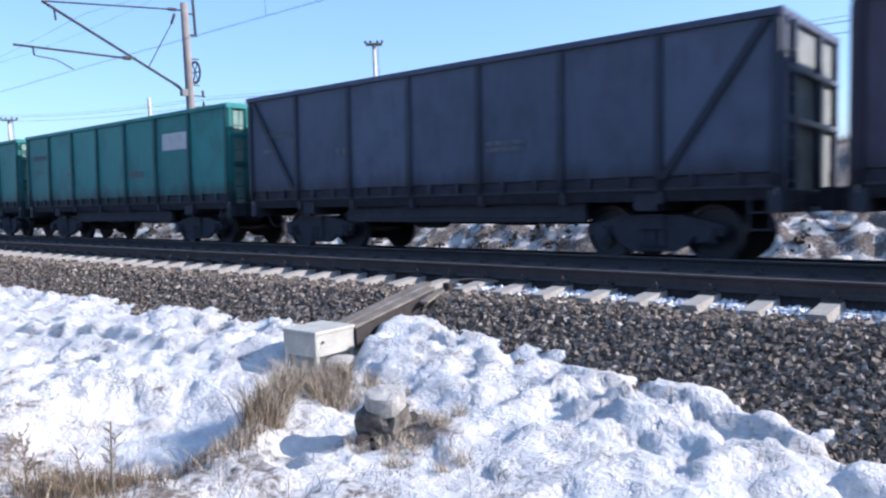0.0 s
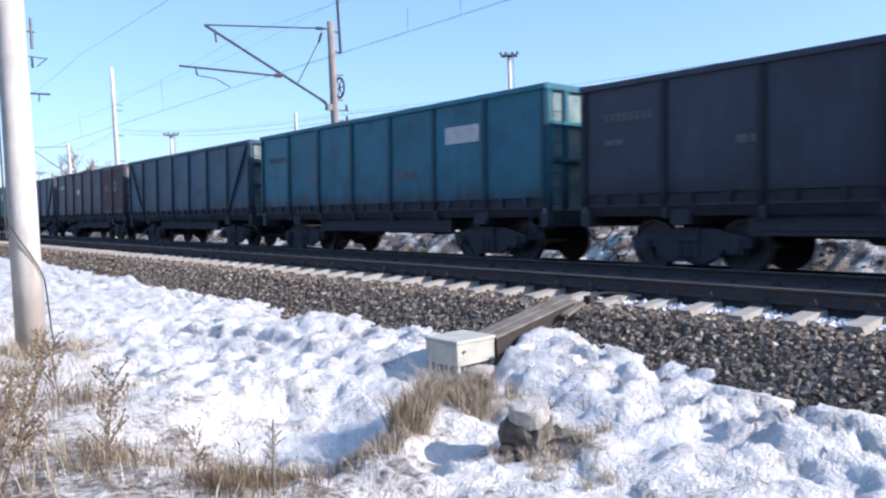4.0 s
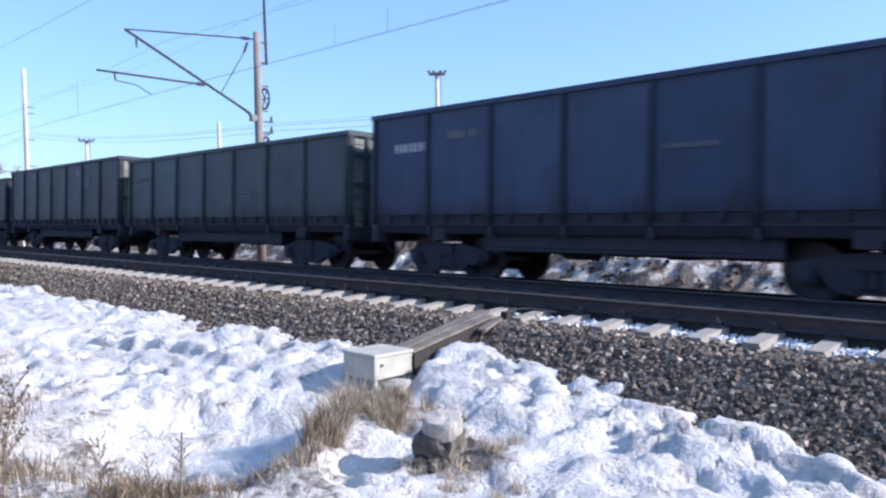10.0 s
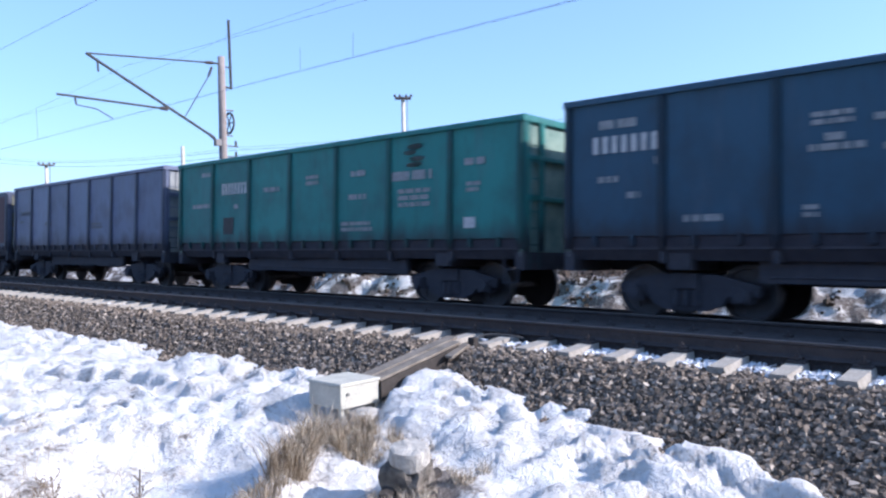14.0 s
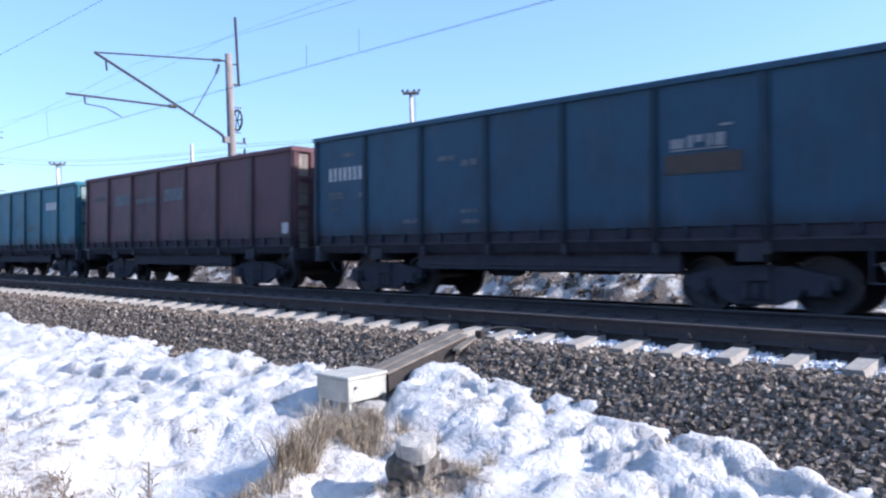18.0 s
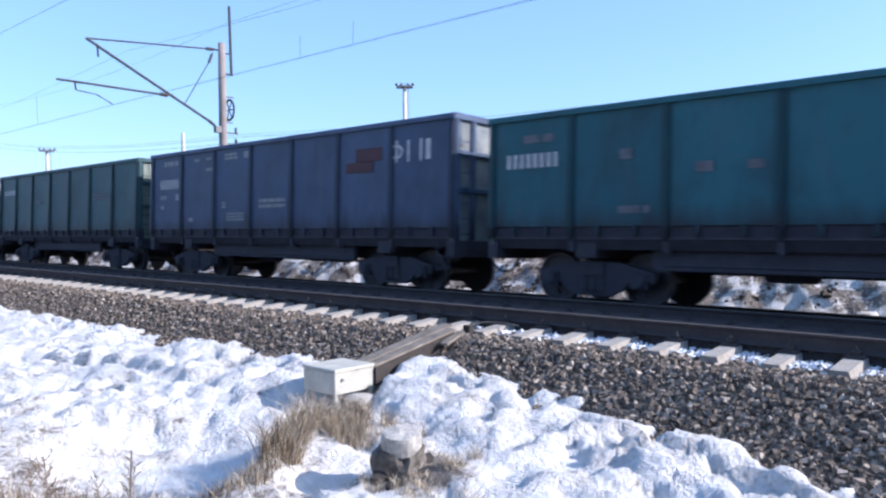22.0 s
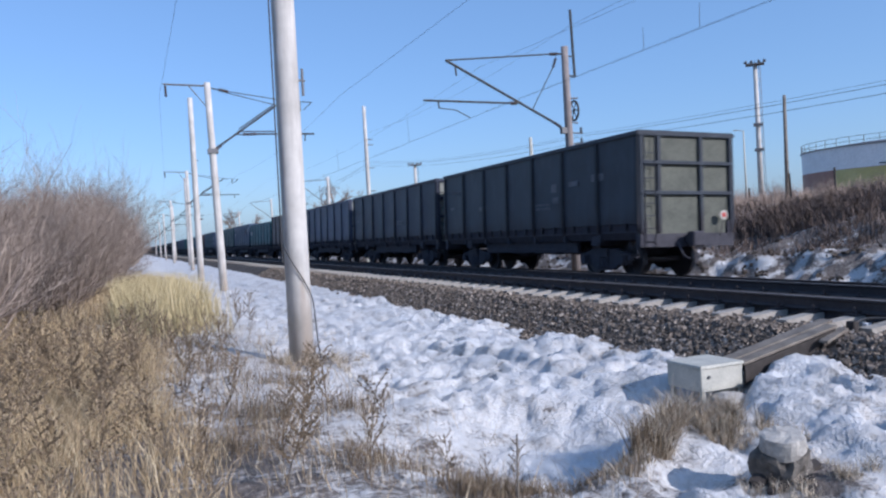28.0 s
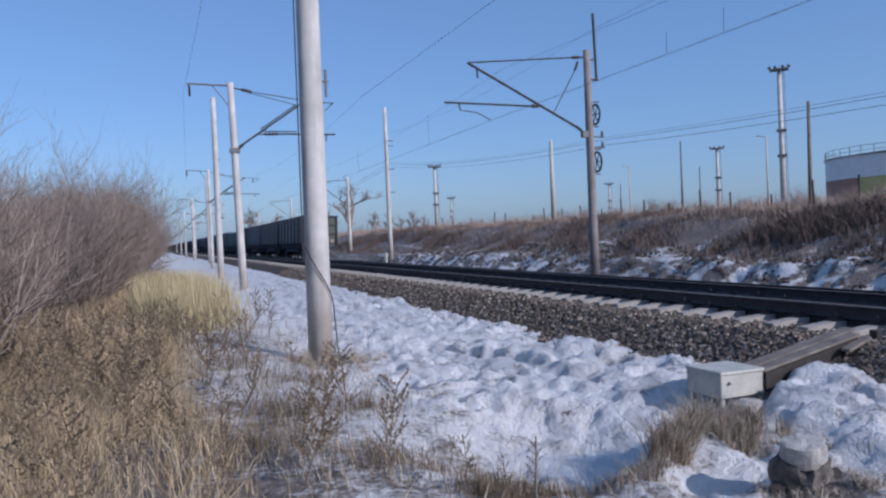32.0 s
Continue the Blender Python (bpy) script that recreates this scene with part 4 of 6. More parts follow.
# lines of small writing: y from and to, z from and to, number of lines
WRITING = {-11: [(5.23, 4.77, 3.34, 3.46, 1), (3.5, 3.3, 2.36, 2.48, 1), (2.08, 1.4, 2.74, 2.86, 1), (0.26, -0.22, 2.82, 3.05, 2), (-1.46, -1.95, 2.92, 3.05, 1), (-1.38, -1.98, 2.38, 2.5, 1), (-1.12, -2.2, 1.64, 1.86, 2),
                 (-2.83, -4.07, 2.72, 2.92, 1), (-3.06, -4.03, 2.14, 2.53, 3), (-4.99, -5.52, 2.92, 3.06, 1), (-5.04, -5.41, 2.38, 2.58, 2), (5.72, 4.66, 2.43, 2.55, 1)],
           -18: [(5.69, 4.83, 3.38, 3.52, 1), (5.89, 5.54, 2.36, 2.48, 1), (5.89, 5.62, 2.06, 2.16, 1), (3.86, 3.6, 3.42, 3.5, 1), (3.21, 2.96, 3.43, 3.51, 1), (3.22, 2.88, 3.12, 3.2, 1), (2.22, 1.58, 3.38, 3.55, 2), (1.27, 0.94, 3.38, 3.55, 1),
                 (0.51, -0.66, 1.98, 2.22, 2), (4.17, 3.86, 1.66, 1.77, 1), (2.08, 1.22, 1.66, 1.88, 3), (2.35, 2.12, 2.02, 2.2, 2)],
           -12: [(5.79, 5.06, 3.3, 3.45, 1), (4.73, 4.54, 2.62, 2.75, 1), (5.81, 5.42, 2.36, 2.47, 1), (5.24, 5.0, 2.07, 2.18, 1), (2.26, 1.7, 2.99, 3.18, 2), (2.08, 1.83, 2.75, 2.86, 1), (2.3, 1.55, 2.61, 2.71, 1), (1.44, 0.98, 2.98, 3.08, 1),
                 (1.32, 1.07, 2.56, 2.66, 1), (2.38, 2.16, 1.66, 1.84, 2), (0.7, -0.66, 1.79, 2.11, 2), (4.22, 3.52, 1.64, 1.75, 1)],
           -15: [(5.43, 4.97, 3.31, 3.41, 1), (5.95, 5.37, 2.31, 2.48, 2), (4.84, 4.72, 2.33, 2.45, 1), (5.83, 5.5, 2.04, 2.12, 1), (2.24, 1.76, 2.95, 3.05, 1), (1.59, 1.14, 2.8, 2.93, 1), (3.32, 2.87, 1.66, 1.75, 1), (1.57, 1.09, 1.61, 1.7, 1), (1.61, 1.17, 1.83, 1.91, 1)],
           -16: [(-4.45, -4.74, 1.64, 1.78, 1), (0.35, -0.45, 2.08, 2.22, 1), (5.7, 5.0, 3.3, 3.42, 1)],
           -19: [(5.68, 5.0, 3.0, 3.15, 1), (3.62, 3.38, 2.57, 2.75, 1), (2.25, 1.96, 2.28, 2.45, 1), (1.42, 1.15, 2.29, 2.43, 1), (3.64, 3.04, 1.64, 1.77, 1)],
           -14: [(2.43, 1.05, 2.7, 2.86, 1)], -8: [(-1.12, -2.14, 2.49, 2.57, 1), (4.01, 3.05, 3.05, 3.22, 1)], 0: [(0.39, -0.8, 1.6, 2.12, 4), (1.94, 1.05, 1.88, 2.06, 2)],
           -17: [(-3.0, -4.3, 2.5, 2.72, 2), (1.95, 2.45, 2.5, 2.66, 1)]}
WHITE = {2: [(-4.5, -3.16, 2.72, 3.2)], -2: [(-4.4, -3.2, 2.76, 3.16)], -13: [(-4.4, -3.3, 2.8, 3.1)], -14: [(-6.28, -6.0, 1.53, 1.82)], -11: [(-5.28, -4.98, 1.64, 1.86)], 0: [(1.5, 2.03, 2.54, 2.83)]}
FAINT = {0: [(-2.6, -1.4, 2.3, 3.1), (0.98, 1.45, 2.4, 3.12)], -6: [(-2.5, -1.98, 3.18, 3.45), (-3.5, -3.0, 2.7, 3.2), (2.9, 3.6, 3.3, 3.42)],
         -14: [(2.9, 4.1, 2.68, 3.06), (-0.75, 0.5, 2.68, 3.08)], -19: [(-1.94, -1.34, 2.1, 2.42)], -4: [(4.75, 6.04, 2.52, 3.22)]}
REDDENED = {-16: [(-4.2, -3.3, 2.95, 3.3), (-3.8, -2.95, 2.7, 2.94)], -18: [(-4.3, -3.4, 2.95, 3.25), (-4.0, -3.06, 2.7, 2.94)], -9: [(-4.45, -2.9, 1.55, 3.6), (-6.1, -4.75, 1.55, 3.6)], 0: [(-4.45, -2.9, 1.6, 3.6), (-6.3, -4.75, 1.6, 3.6)],
            -20: [(-4.45, -2.9, 1.6, 3.6), (-6.3, -4.75, 1.6, 3.6)]}
LETTERED, RINGED = {-8, -16, -18}, {-9, -20, 0}
PITCH, FRONT = 13.92, 1.977

plain, high, low, distant = gondola(True), gondola(True, 3.87), gondola(True, 3.55), gondola(False)
LOW, HIGH = {-3, -5, -7, -19}, {-10, -12, -15, -20}
fleet = {}
for k in range(-23, 31):
    near = k <= 4
    source = (low if k in LOW else high if k in HIGH else plain) if near else distant
    w = copy_thing(source, pose(TRACK_2, FRONT + PITCH * k - HALF, RAIL_2, 0, CANT, 0))
    fleet[k] = w
    colour, word = TRAIN.get(k, ((DEEP, "deep teal"), (GREY, "grey"), (BLACK, "near black"), (BROWN, "brown"))[k % 4])
    r = random.Random(k + 50)
    tone = r.uniform(1.32, 1.5)
    colour = tuple(0.8 * c + 0.2 * d for c, d in zip(colour, (0.06, 0.062, 0.075)))
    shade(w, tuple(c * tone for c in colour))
    extra = ""
    if k in (1, -1):
        for end in (-1, 1):
            bm = bmesh.new()
            v = box(bm, -SIDE - 0.06, -SIDE + 0.01, -0.07, 0.07, 0, 1)
            for q in v:
                q.co.y, q.co.z = end * (4.66 + 1.62 * q.co.z) + q.co.y, 1.36 + 2.28 * q.co.z
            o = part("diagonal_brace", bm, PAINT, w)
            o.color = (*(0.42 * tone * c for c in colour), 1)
    if near:
        y, z, size, gap = NUMBERS.get(k, (6.0 - r.uniform(0, 0.2), 2.75 + r.uniform(-0.08, 0.2), 0.16, 0.14))
        marks(w, [d for d in digits(y, z, 8, size, gap) if clear_of_posts(d[0], d[1])], WHITEMARK if k in NUMBERS else FAINTMARK, "number_bar")
        marks(w, WHITE.get(k, []), WHITEMARK, "white_sign")
        marks(w, FAINT.get(k, []), FAINTMARK, "faded_patch", 0)
        lettering(w, WRITING.get(k, [(3.2, 2.6, 2.2, 2.34, 1), (5.9, 5.5, 2.36, 2.46, 1), (-1.1, -2.0, 2.0, 2.2, 2)]), PALEMARK if k in (-11, -12, -18) else FAINTMARK, k)
        if k == -18:
            load_figure(w, "20", 4.99, 2.33, 0.25)
        marks(w, REDDENED.get(k, []), REDMARK, "red_patch")
        if k in LETTERED:
            ring(w, -4.76, 3.1, 0.2, 0.16)
            marks(w, [(-4.79, -4.73, 2.86, 3.35), (-5.17, -5.1, 2.86, 3.34), (-5.55, -5.48, 2.86, 3.34), (-5.8, -5.66, 2.88, 3.32)], WHITEMARK, "emblem_bar")
            extra = " with a white painted emblem"
        if k in RINGED:
            paint, dz = (WHITEMARK, 0.0) if k == -9 else (PALEMARK, -0.1)
            ring(w, -3.72, 2.82 + dz, 0.2, 0.16, paint)
            ring(w, -5.02, 2.85 + dz, 0.26, 0.26, paint)
            marks(w, [(-3.52, -3.4, 2.3 + dz, 3.0 + dz), (-4.36, -4.24, 2.62 + dz, 2.74 + dz), (-5.28, -5.2, 2.6 + dz, 3.14 + dz), (-4.98, -4.8, 3.06 + dz, 3.14 + dz)], paint, "emblem_bar")
            extra = " with a white painted emblem"
        if k == -11:
            for y0, y1, z0, z1 in ((-3.8, -3.34, 3.38, 3.5), (-3.6, -3.22, 3.27, 3.37), (-3.84, -3.4, 3.12, 3.23), (-3.78, -3.3, 3.0, 3.1)):
                bm = bmesh.new()
                n = 14
                cy, cz = (y0 + y1) / 2, (z0 + z1) / 2
                bm.faces.new([bm.verts.new((-SIDE - 0.006, cy + (y1 - y0) / 2 * math.cos(6.2832 * i / n), cz + (z1 - z0) / 2 * math.sin(6.2832 * i / n))) for i in range(n)])
                bmesh.ops.solidify(bm, geom=bm.faces[:], thickness=0.003)
                part("emblem_bar", bm, WHITEMARK, w)
        if k == -15:
            marks(w, [(-4.25, -2.95, 2.28, 2.6)], YELLOWMARK, "ochre_patch")
            marks(w, [(-3.3, -3.06, 2.7, 2.86), (-3.44, -3.36, 2.7, 2.9), (-3.62, -3.48, 2.78, 2.9), (-3.76, -3.68, 2.7, 2.9), (-3.98, -3.8, 2.7, 2.9), (-4.0, -3.05, 2.655, 2.68), (-4.1, -3.9, 3.0, 3.04)], PALEMARK, "emblem_bar")
        if k in (-16, -11):
            marks(w, [(2.78, 3.22, 1.71, 2.3)] if k == -16 else [(3.52, 4.04, 1.65, 2.12)], DARKMARK, "dark_patch")
        if k in WHITE and not extra:
            extra = " with white signs"
        if k in (-23, -20, -5, -9):
            for o in w.children:
                if o.name.startswith("end_wall"):
                    o.material_slots[0].link, o.material_slots[0].material = "OBJECT", ENDGREY
        if k == -23:
            marks(w, [(-2.4, -2.1, 2.5, 2.75), (-2.5, -2.15, 2.15, 2.35), (-3.6, -3.1, 2.6, 2.75), (-4.9, -4.3, 2.65, 2.85)], FAINTMARK, "emblem_bar")
            for name, r0, r1, d, mat in (("tail_disc", 0.0, 0.13, 0.0, BOXPAINT), ("disc_centre", 0.0, 0.07, 0.006, REDTAIL)):
                bm = bmesh.new()
                turned(bm, [(r1 * 0.98, 0), (r1, 0.5), (r1 * 0.98, 1)], (1.05, -HALF - 0.14 - d, 1.62), (1.05, -HALF - 0.15 - d, 1.62), 20)
                part(name, bm, mat, w, "white tail disc" if name == "tail_disc" else "red centre")
            bm = bmesh.new()
            tube(bm, (1.05, -HALF - 0.13, 1.62), (1.05, -HALF - 0.02, 1.1), 0.015, n=6)
            part("disc_stem", bm, UNDER, w)
    tagged(w, word + " steel open-top freight wagon, dirty" + extra)
for o in (plain, high, low, distant):
    for c in (*o.children_recursive, o):
        bpy.data.objects.remove(c)

# ---- trackside things ----
def lump(rx, ry, rz, at, seed, rough=0.35, sub=2, flat=9.0):
    """A broken stone: a rough ball with knocked-off sides."""
    bm = bmesh.new()
    bmesh.ops.create_icosphere(bm, subdivisions=sub, radius=1)
    for v in bm.verts:
        p = v.co * (1 + rough * noise.noise(v.co * 1.6 + Vector((seed, 2 * seed, 1))) + 0.12 * noise.noise(v.co * 5 + Vector((seed, 0, 3))))
        v.co = Vector((max(-0.78, min(0.78, p.x)) * rx, max(-0.78, min(0.78, p.y)) * ry, max(-0.9, min(0.7, p.z)) * rz)) + Vector(at)
    return bm


def round_block(r, h, seed, dome=0.03):
    """A short round concrete stub with a chipped rim and a slightly domed top."""
    bm = bmesh.new()
    n, rings = 22, []
    for q, z in ((0.94, 0.0), (1.0, 0.3), (1.0, 0.8), (0.95, 0.97), (0.8, 1.0), (0.45, 1.0 + dome * 3), (0.1, 1.0 + dome * 4)):
        ring = []
        for i in range(n):
            a = 6.2832 * i / n
            k = 1 + 0.07 * noise.noise((2 * math.cos(a), 2 * math.sin(a), seed + 3 * z)) - (0.13 if 0.75 < z < 0.99 and noise.noise((3 * math.cos(a), 3 * math.sin(a), seed)) > 0.25 else 0)
            ring.append(bm.verts.new((r * q * k * math.cos(a), r * q * k * math.sin(a), h * z + 0.012 * noise.noise((4 * math.cos(a) * q, 4 * math.sin(a) * q, seed + 9)))))
        rings.append(ring)
    for lo, hi in zip(rings, rings[1:]):
        for i in range(n):
            bm.faces.new((lo[i], lo[(i + 1) % n], hi[(i + 1) % n], hi[i]))
    bm.faces.new(rings[0][::-1])
    bm.faces.new(rings[-1])
    return bm


def relay_box():
    """A low cable box beside the ballast, on two short legs and a block."""
    w = thing("cable_box", "chalky pale concrete cable box beside the ballast, snow at its foot", "cable box", pose(5.45, 6.53, -0.53))
    bm = bmesh.new()
    box(bm, 0, 0.58, 0, 0.56, 0.0, 0.25)
    part("body", bm, BOXPAINT, w, bevel=0.008)
    bm = bmesh.new()
    lid = box(bm, -0.012, 0.6, -0.015, 0.58, 0.252, 0.285)
    for v in lid:
        if v.co.z > 0.28:
            v.co.x += 0.012 * (1 if v.co.x < 0.3 else -1)
            v.co.y += 0.012 * (1 if v.co.y < 0.3 else -1)
    part("lid", bm, BOXPAINT, w, bevel=0.006)
    for x in (0.03, 0.53):
        for y in (0.03, 0.5):
            bm = bmesh.new()
            box(bm, x, x + 0.045, y, y + 0.045, -0.3, 0.002)
            part("leg", bm, BOXPAINT, w)
    bm = round_block(0.2, 0.3, 8.1)
    bmesh.ops.translate(bm, verts=bm.verts[:], vec=(0.24, -0.16, -0.325))
    part("footing", bm, STUBGREY, w, "round concrete footing")
    bm = bmesh.new()
    tube(bm, (0.1, -0.004, 0.16), (0.1, -0.02, 0.16), 0.018, n=8)
    part("lock", bm, STEEL, w)
    return w


def cable_trough():
    """A plank cover from the box up the stone slope to a stake at the sleeper ends."""
    w = thing("cable_trough", "grey weathered timber cable trough climbing the ballast", "cable trough", pose(0, 0, 0))
    a, b = Vector((6.03, 6.68, -0.3)), Vector((7.62, 6.64, 0.0))
    for i, (y0, y1, dz) in enumerate(((-0.17, 0.0, 0.0), (0.005, 0.19, 0.012))):
        bm = bmesh.new()
        v = box(bm, 0, 1, y0, y1, 0, 0.035)
        for q in v:
            p = a.lerp(b, q.co.x * (0.98 if i else 0.9))
            q.co = Vector((p.x, p.y + q.co.y + 0.05 * q.co.x, p.z + q.co.z + dz))
        part("plank", bm, TIMBER, w, bevel=0.006)
    for y in (-0.185, 0.165):
        bm = bmesh.new()
        v = box(bm, 0, 1, y, y + 0.03, -0.2, -0.004)
        for q in v:
            p = a.lerp(b, q.co.x * 0.86)
            q.co = Vector((p.x, p.y + q.co.y + 0.05 * q.co.x, p.z + q.co.z))
        part("side_board", bm, DARKWOOD, w)
    bm = bmesh.new()
    v = box(bm, 0, 1, -0.32, -0.2, -0.05, -0.02)
    for q in v:
        p = a.lerp(b, 0.66 + q.co.x * 0.3)
        q.co = Vector((p.x, p.y + q.co.y + 0.14 * q.co.x, p.z + q.co.z))
    part("plank", bm, TIMBER, w, "split tan board")
    return w


relay_box()
cable_trough()
bm = bmesh.new()
box(bm, 7.64, 7.74, 6.46, 6.57, -0.35, 0.03)
solid("stake", bm, DARKWOOD, "short tarred stake beside the sleeper ends", "stake", bevel=0.012)
bm = bmesh.new()
pts = [Vector((7.7 + 0.5 * k, 6.5 - 0.35 * k + 0.1 * math.sin(4 * k), 0.0 + 0.05 * math.sin(3.1 * k))) for k in np.linspace(0, 1, 10)]
piped(bm, pts, 0.014)
solid("cable", bm, WIRE, "black cable running from the stake to the rail", "cable")


def stump():
    w = thing("marker_block", "short round weathered concrete stub on dark rubble in dry grass", "concrete block", pose(4.48, 4.5, -0.66, 6, -8, 14))
    bm = round_block(0.17, 0.16, 3.3, 0.008)
    bmesh.ops.translate(bm, verts=bm.verts[:], vec=(0, 0, 0.15))
    part("block", bm, STUBGREY, w)
    part("broken_base", lump(0.24, 0.24, 0.26, (0, 0, 0.0), 2.1, 0.5, 3), SPALLED, w)
    for i, (x, y, r) in enumerate(((-0.19, -0.1, 0.09), (0.04, -0.21, 0.085), (0.21, -0.1, 0.1), (-0.23, 0.07, 0.075), (-0.09, -0.25, 0.07), (0.27, 0.06, 0.07), (-0.3, -0.08, 0.05), (0.14, -0.27, 0.06))):
        part("rubble", lump(r * 1.2, r, r * 0.9, (x, y, -0.02), 1.7 * i, 0.8, 1), DARKWOOD, w, "dark broken stone")
    return w


stump()
bm = lump(0.24, 0.2, 0.11, (15.15, 3.6, -0.33), 4.4, 0.15, 2)
solid("concrete_block", bm, CONCRETE, "small pale concrete block lying behind the far track", "concrete block")


def concrete_pole(name, x, y, top, r0, r1, label, lean=0.0, group="line poles", mat=None):
    w = thing(name, label, "pole", pose(x, y, ground_z(x, y) - 0.3, 0, lean, 0), group)
    h = top - ground_z(x, y) + 0.3
    bm = bmesh.new()
    turned(bm, [(r0, 0), (r0 + (r1 - r0) * 0.25, 0.25), (r0 + (r1 - r0) * 0.5, 0.5), (r0 + (r1 - r0) * 0.75, 0.75), (r1, 1.0)], (0, 0, 0), (0, 0, h), 28)
    part("shaft", bm, mat or POLE, w, smooth=True)
    return w, h


def pole_bars(w, bars, mat, name, n=6):
    for a, b, r in bars:
        bm = bmesh.new()
        tube(bm, a, b, r, n=n)
        part(name, bm, mat, w)


def insulator(w, a, b, r=0.055):
    """A string of ribbed discs."""
    bm = bmesh.new()
    prof = [(0.02, 0.0)]
    for i in range(4):
        prof += [(r * 0.5, 0.08 + 0.21 * i), (r, 0.14 + 0.21 * i), (r, 0.2 + 0.21 * i), (r * 0.5, 0.25 + 0.21 * i)]
    turned(bm, prof + [(0.02, 1.0)], a, b, 10)
    part("insulator", bm, PORCELAIN, w)


# the tall pole beside the path
near_pole, ph = concrete_pole("concrete_pole", 2.38, 12.47, 10.4, 0.203, 0.17, "tall pale concrete pole with rust-stained streaks, dry grass at its foot", 0.35)
pole_bars(near_pole, [((-0.25, -0.12, 1.9), (-0.24, -0.1, ph - 1), 0.012)], WIRE, "earth_wire")
bm = bmesh.new()
pts = [Vector((0.235 * math.cos(a), 0.235 * math.sin(a), z)) for a, z in zip(np.linspace(3.6, 5.9, 12), np.linspace(2.15, 1.2, 12))] + [Vector((0.27, -0.06, 0.5)), Vector((0.3, -0.05, 0.3))]
piped(bm, pts, 0.011)
part("earth_wire", bm, WIRE, near_pole)
pole_bars(near_pole, [((0.1, 0.15, 4.9), (0.34, 0.2, 4.9), 0.018), ((0.3, 0.2, 4.65), (0.3, 0.2, 5.1), 0.022)], STEEL, "bracket")


def catenary_mast(x, y, top, side, reach, label, hinge=3.1, peak=0.72, lean=0.0):
    """A mast with a strut, a sloping bracket tube and a steady arm reaching over the track; side: +1 reaches towards larger x."""
    w, h = concrete_pole("catenary_mast", x, y, top, 0.19, 0.14, label, lean, "catenary masts", MASTGREY if side < 0 else POLE)
    z = lambda v: v - (ground_z(x, y) - 0.3)
    s = side
    r = 0.036
    tip, arm = (s * reach * 0.84, 0, z(top - peak)), (s * reach, 0, z(top - 2.26))
    pole_bars(w, [((s * 0.14, 0, z(top - 0.3)), (s * 0.32, 0, z(top - 0.3)), r), ((s * 0.72, 0, z(top - 0.33)), tip, 0.032),
                  ((s * 0.66, 0, z(top - hinge)), tip, 0.05), ((s * 2.6, 0, z(top - 2.33)), arm, 0.042), ((s * 1.63, 0, z(top - 2.57)), (s * 0.5, 0, z(top - 0.72)), 0.02),
                  ((s * 2.12, 0, z(top - 2.28)), (s * 2.3, 0, z(top - 2.33)), 0.026)], DARKSTEEL, "bracket_tube")
    insulator(w, (s * 0.32, 0, z(top - 0.3)), (s * 0.74, 0, z(top - 0.33)), 0.07)
    insulator(w, (s * 2.28, 0, z(top - 2.33)), (s * 2.66, 0, z(top - 2.33)), 0.075)
    insulator(w, (s * 0.34, 0, z(top - hinge - 0.2)), (s * 0.68, 0, z(top - hinge + 0.02)), 0.07)
    insulator(w, (s * 0.42, 0, z(top - 0.45)), (s * 0.6, 0, z(top - 0.9)), 0.06)
    bm = bmesh.new()
    box(bm, min(s * 0.1, s * 0.36), max(s * 0.1, s * 0.36), -0.1, 0.1, z(top - hinge - 0.45), z(top - hinge - 0.2))
    part("hinge_plate", bm, STEEL, w)
    pole_bars(w, [((s * reach * 0.78, 0, z(top - 0.85)), (s * reach * 0.775, 0, z(top - 1.3)), 0.035), ((s * reach * 0.905, 0, z(top - 2.3)), (s * reach * 0.9, 0, z(top - 2.55)), 0.03),
                  ((s * reach * 0.9, 0, z(top - 2.55)), (s * reach * 0.79, 0, z(top - 2.62)), 0.02), ((s * reach * 0.79, 0, z(top - 2.62)), (s * reach * 0.7, 0, z(top - 2.9)), 0.02)], DARKSTEEL, "steady_arm")
    return w, h, z


# the mast behind the far track, with its pulleys and a tall pipe at its head
mast, mh, mz = catenary_mast(16.76, 27.1, 8.68, -1, 6.3, "grey concrete catenary mast behind the far track, bracket over the rails")
pole_bars(mast, [((0.42, 0, mz(7.5)), (0.36, 0, mz(10.2)), 0.055), ((0.1, 0, mz(7.5)), (0.48, 0, mz(7.48)), 0.04), ((0.1, 0, mz(8.3)), (0.42, 0, mz(8.3)), 0.03)], DARKSTEEL, "head_pipe")
for z0 in (6.07, 4.13):
    bm = bmesh.new()
    for i in range(20):
        a, b = 6.2832 * i / 20, 6.2832 * (i + 1) / 20
        tube(bm, (0.3, 0.34 * math.cos(a), mz(z0) + 0.4 * math.sin(a)), (0.3, 0.34 * math.cos(b), mz(z0) + 0.4 * math.sin(b)), 0.045, n=6, caps=False)
    for i in range(3):
        a = 3.1416 * i / 3
        tube(bm, (0.3, 0.34 * math.cos(a), mz(z0) + 0.4 * math.sin(a)), (0.3, -0.34 * math.cos(a), mz(z0) - 0.4 * math.sin(a)), 0.024, n=6)
    part("pulley", bm, DARKSTEEL, mast, "spoked tension pulley")
    pole_bars(mast, [((0.1, 0, mz(z0) + 0.5), (0.5, 0, mz(z0) + 0.52), 0.035), ((0.1, 0, mz(z0) - 0.48), (0.44, 0, mz(z0) - 0.5), 0.03)], STEEL, "pulley_bracket")
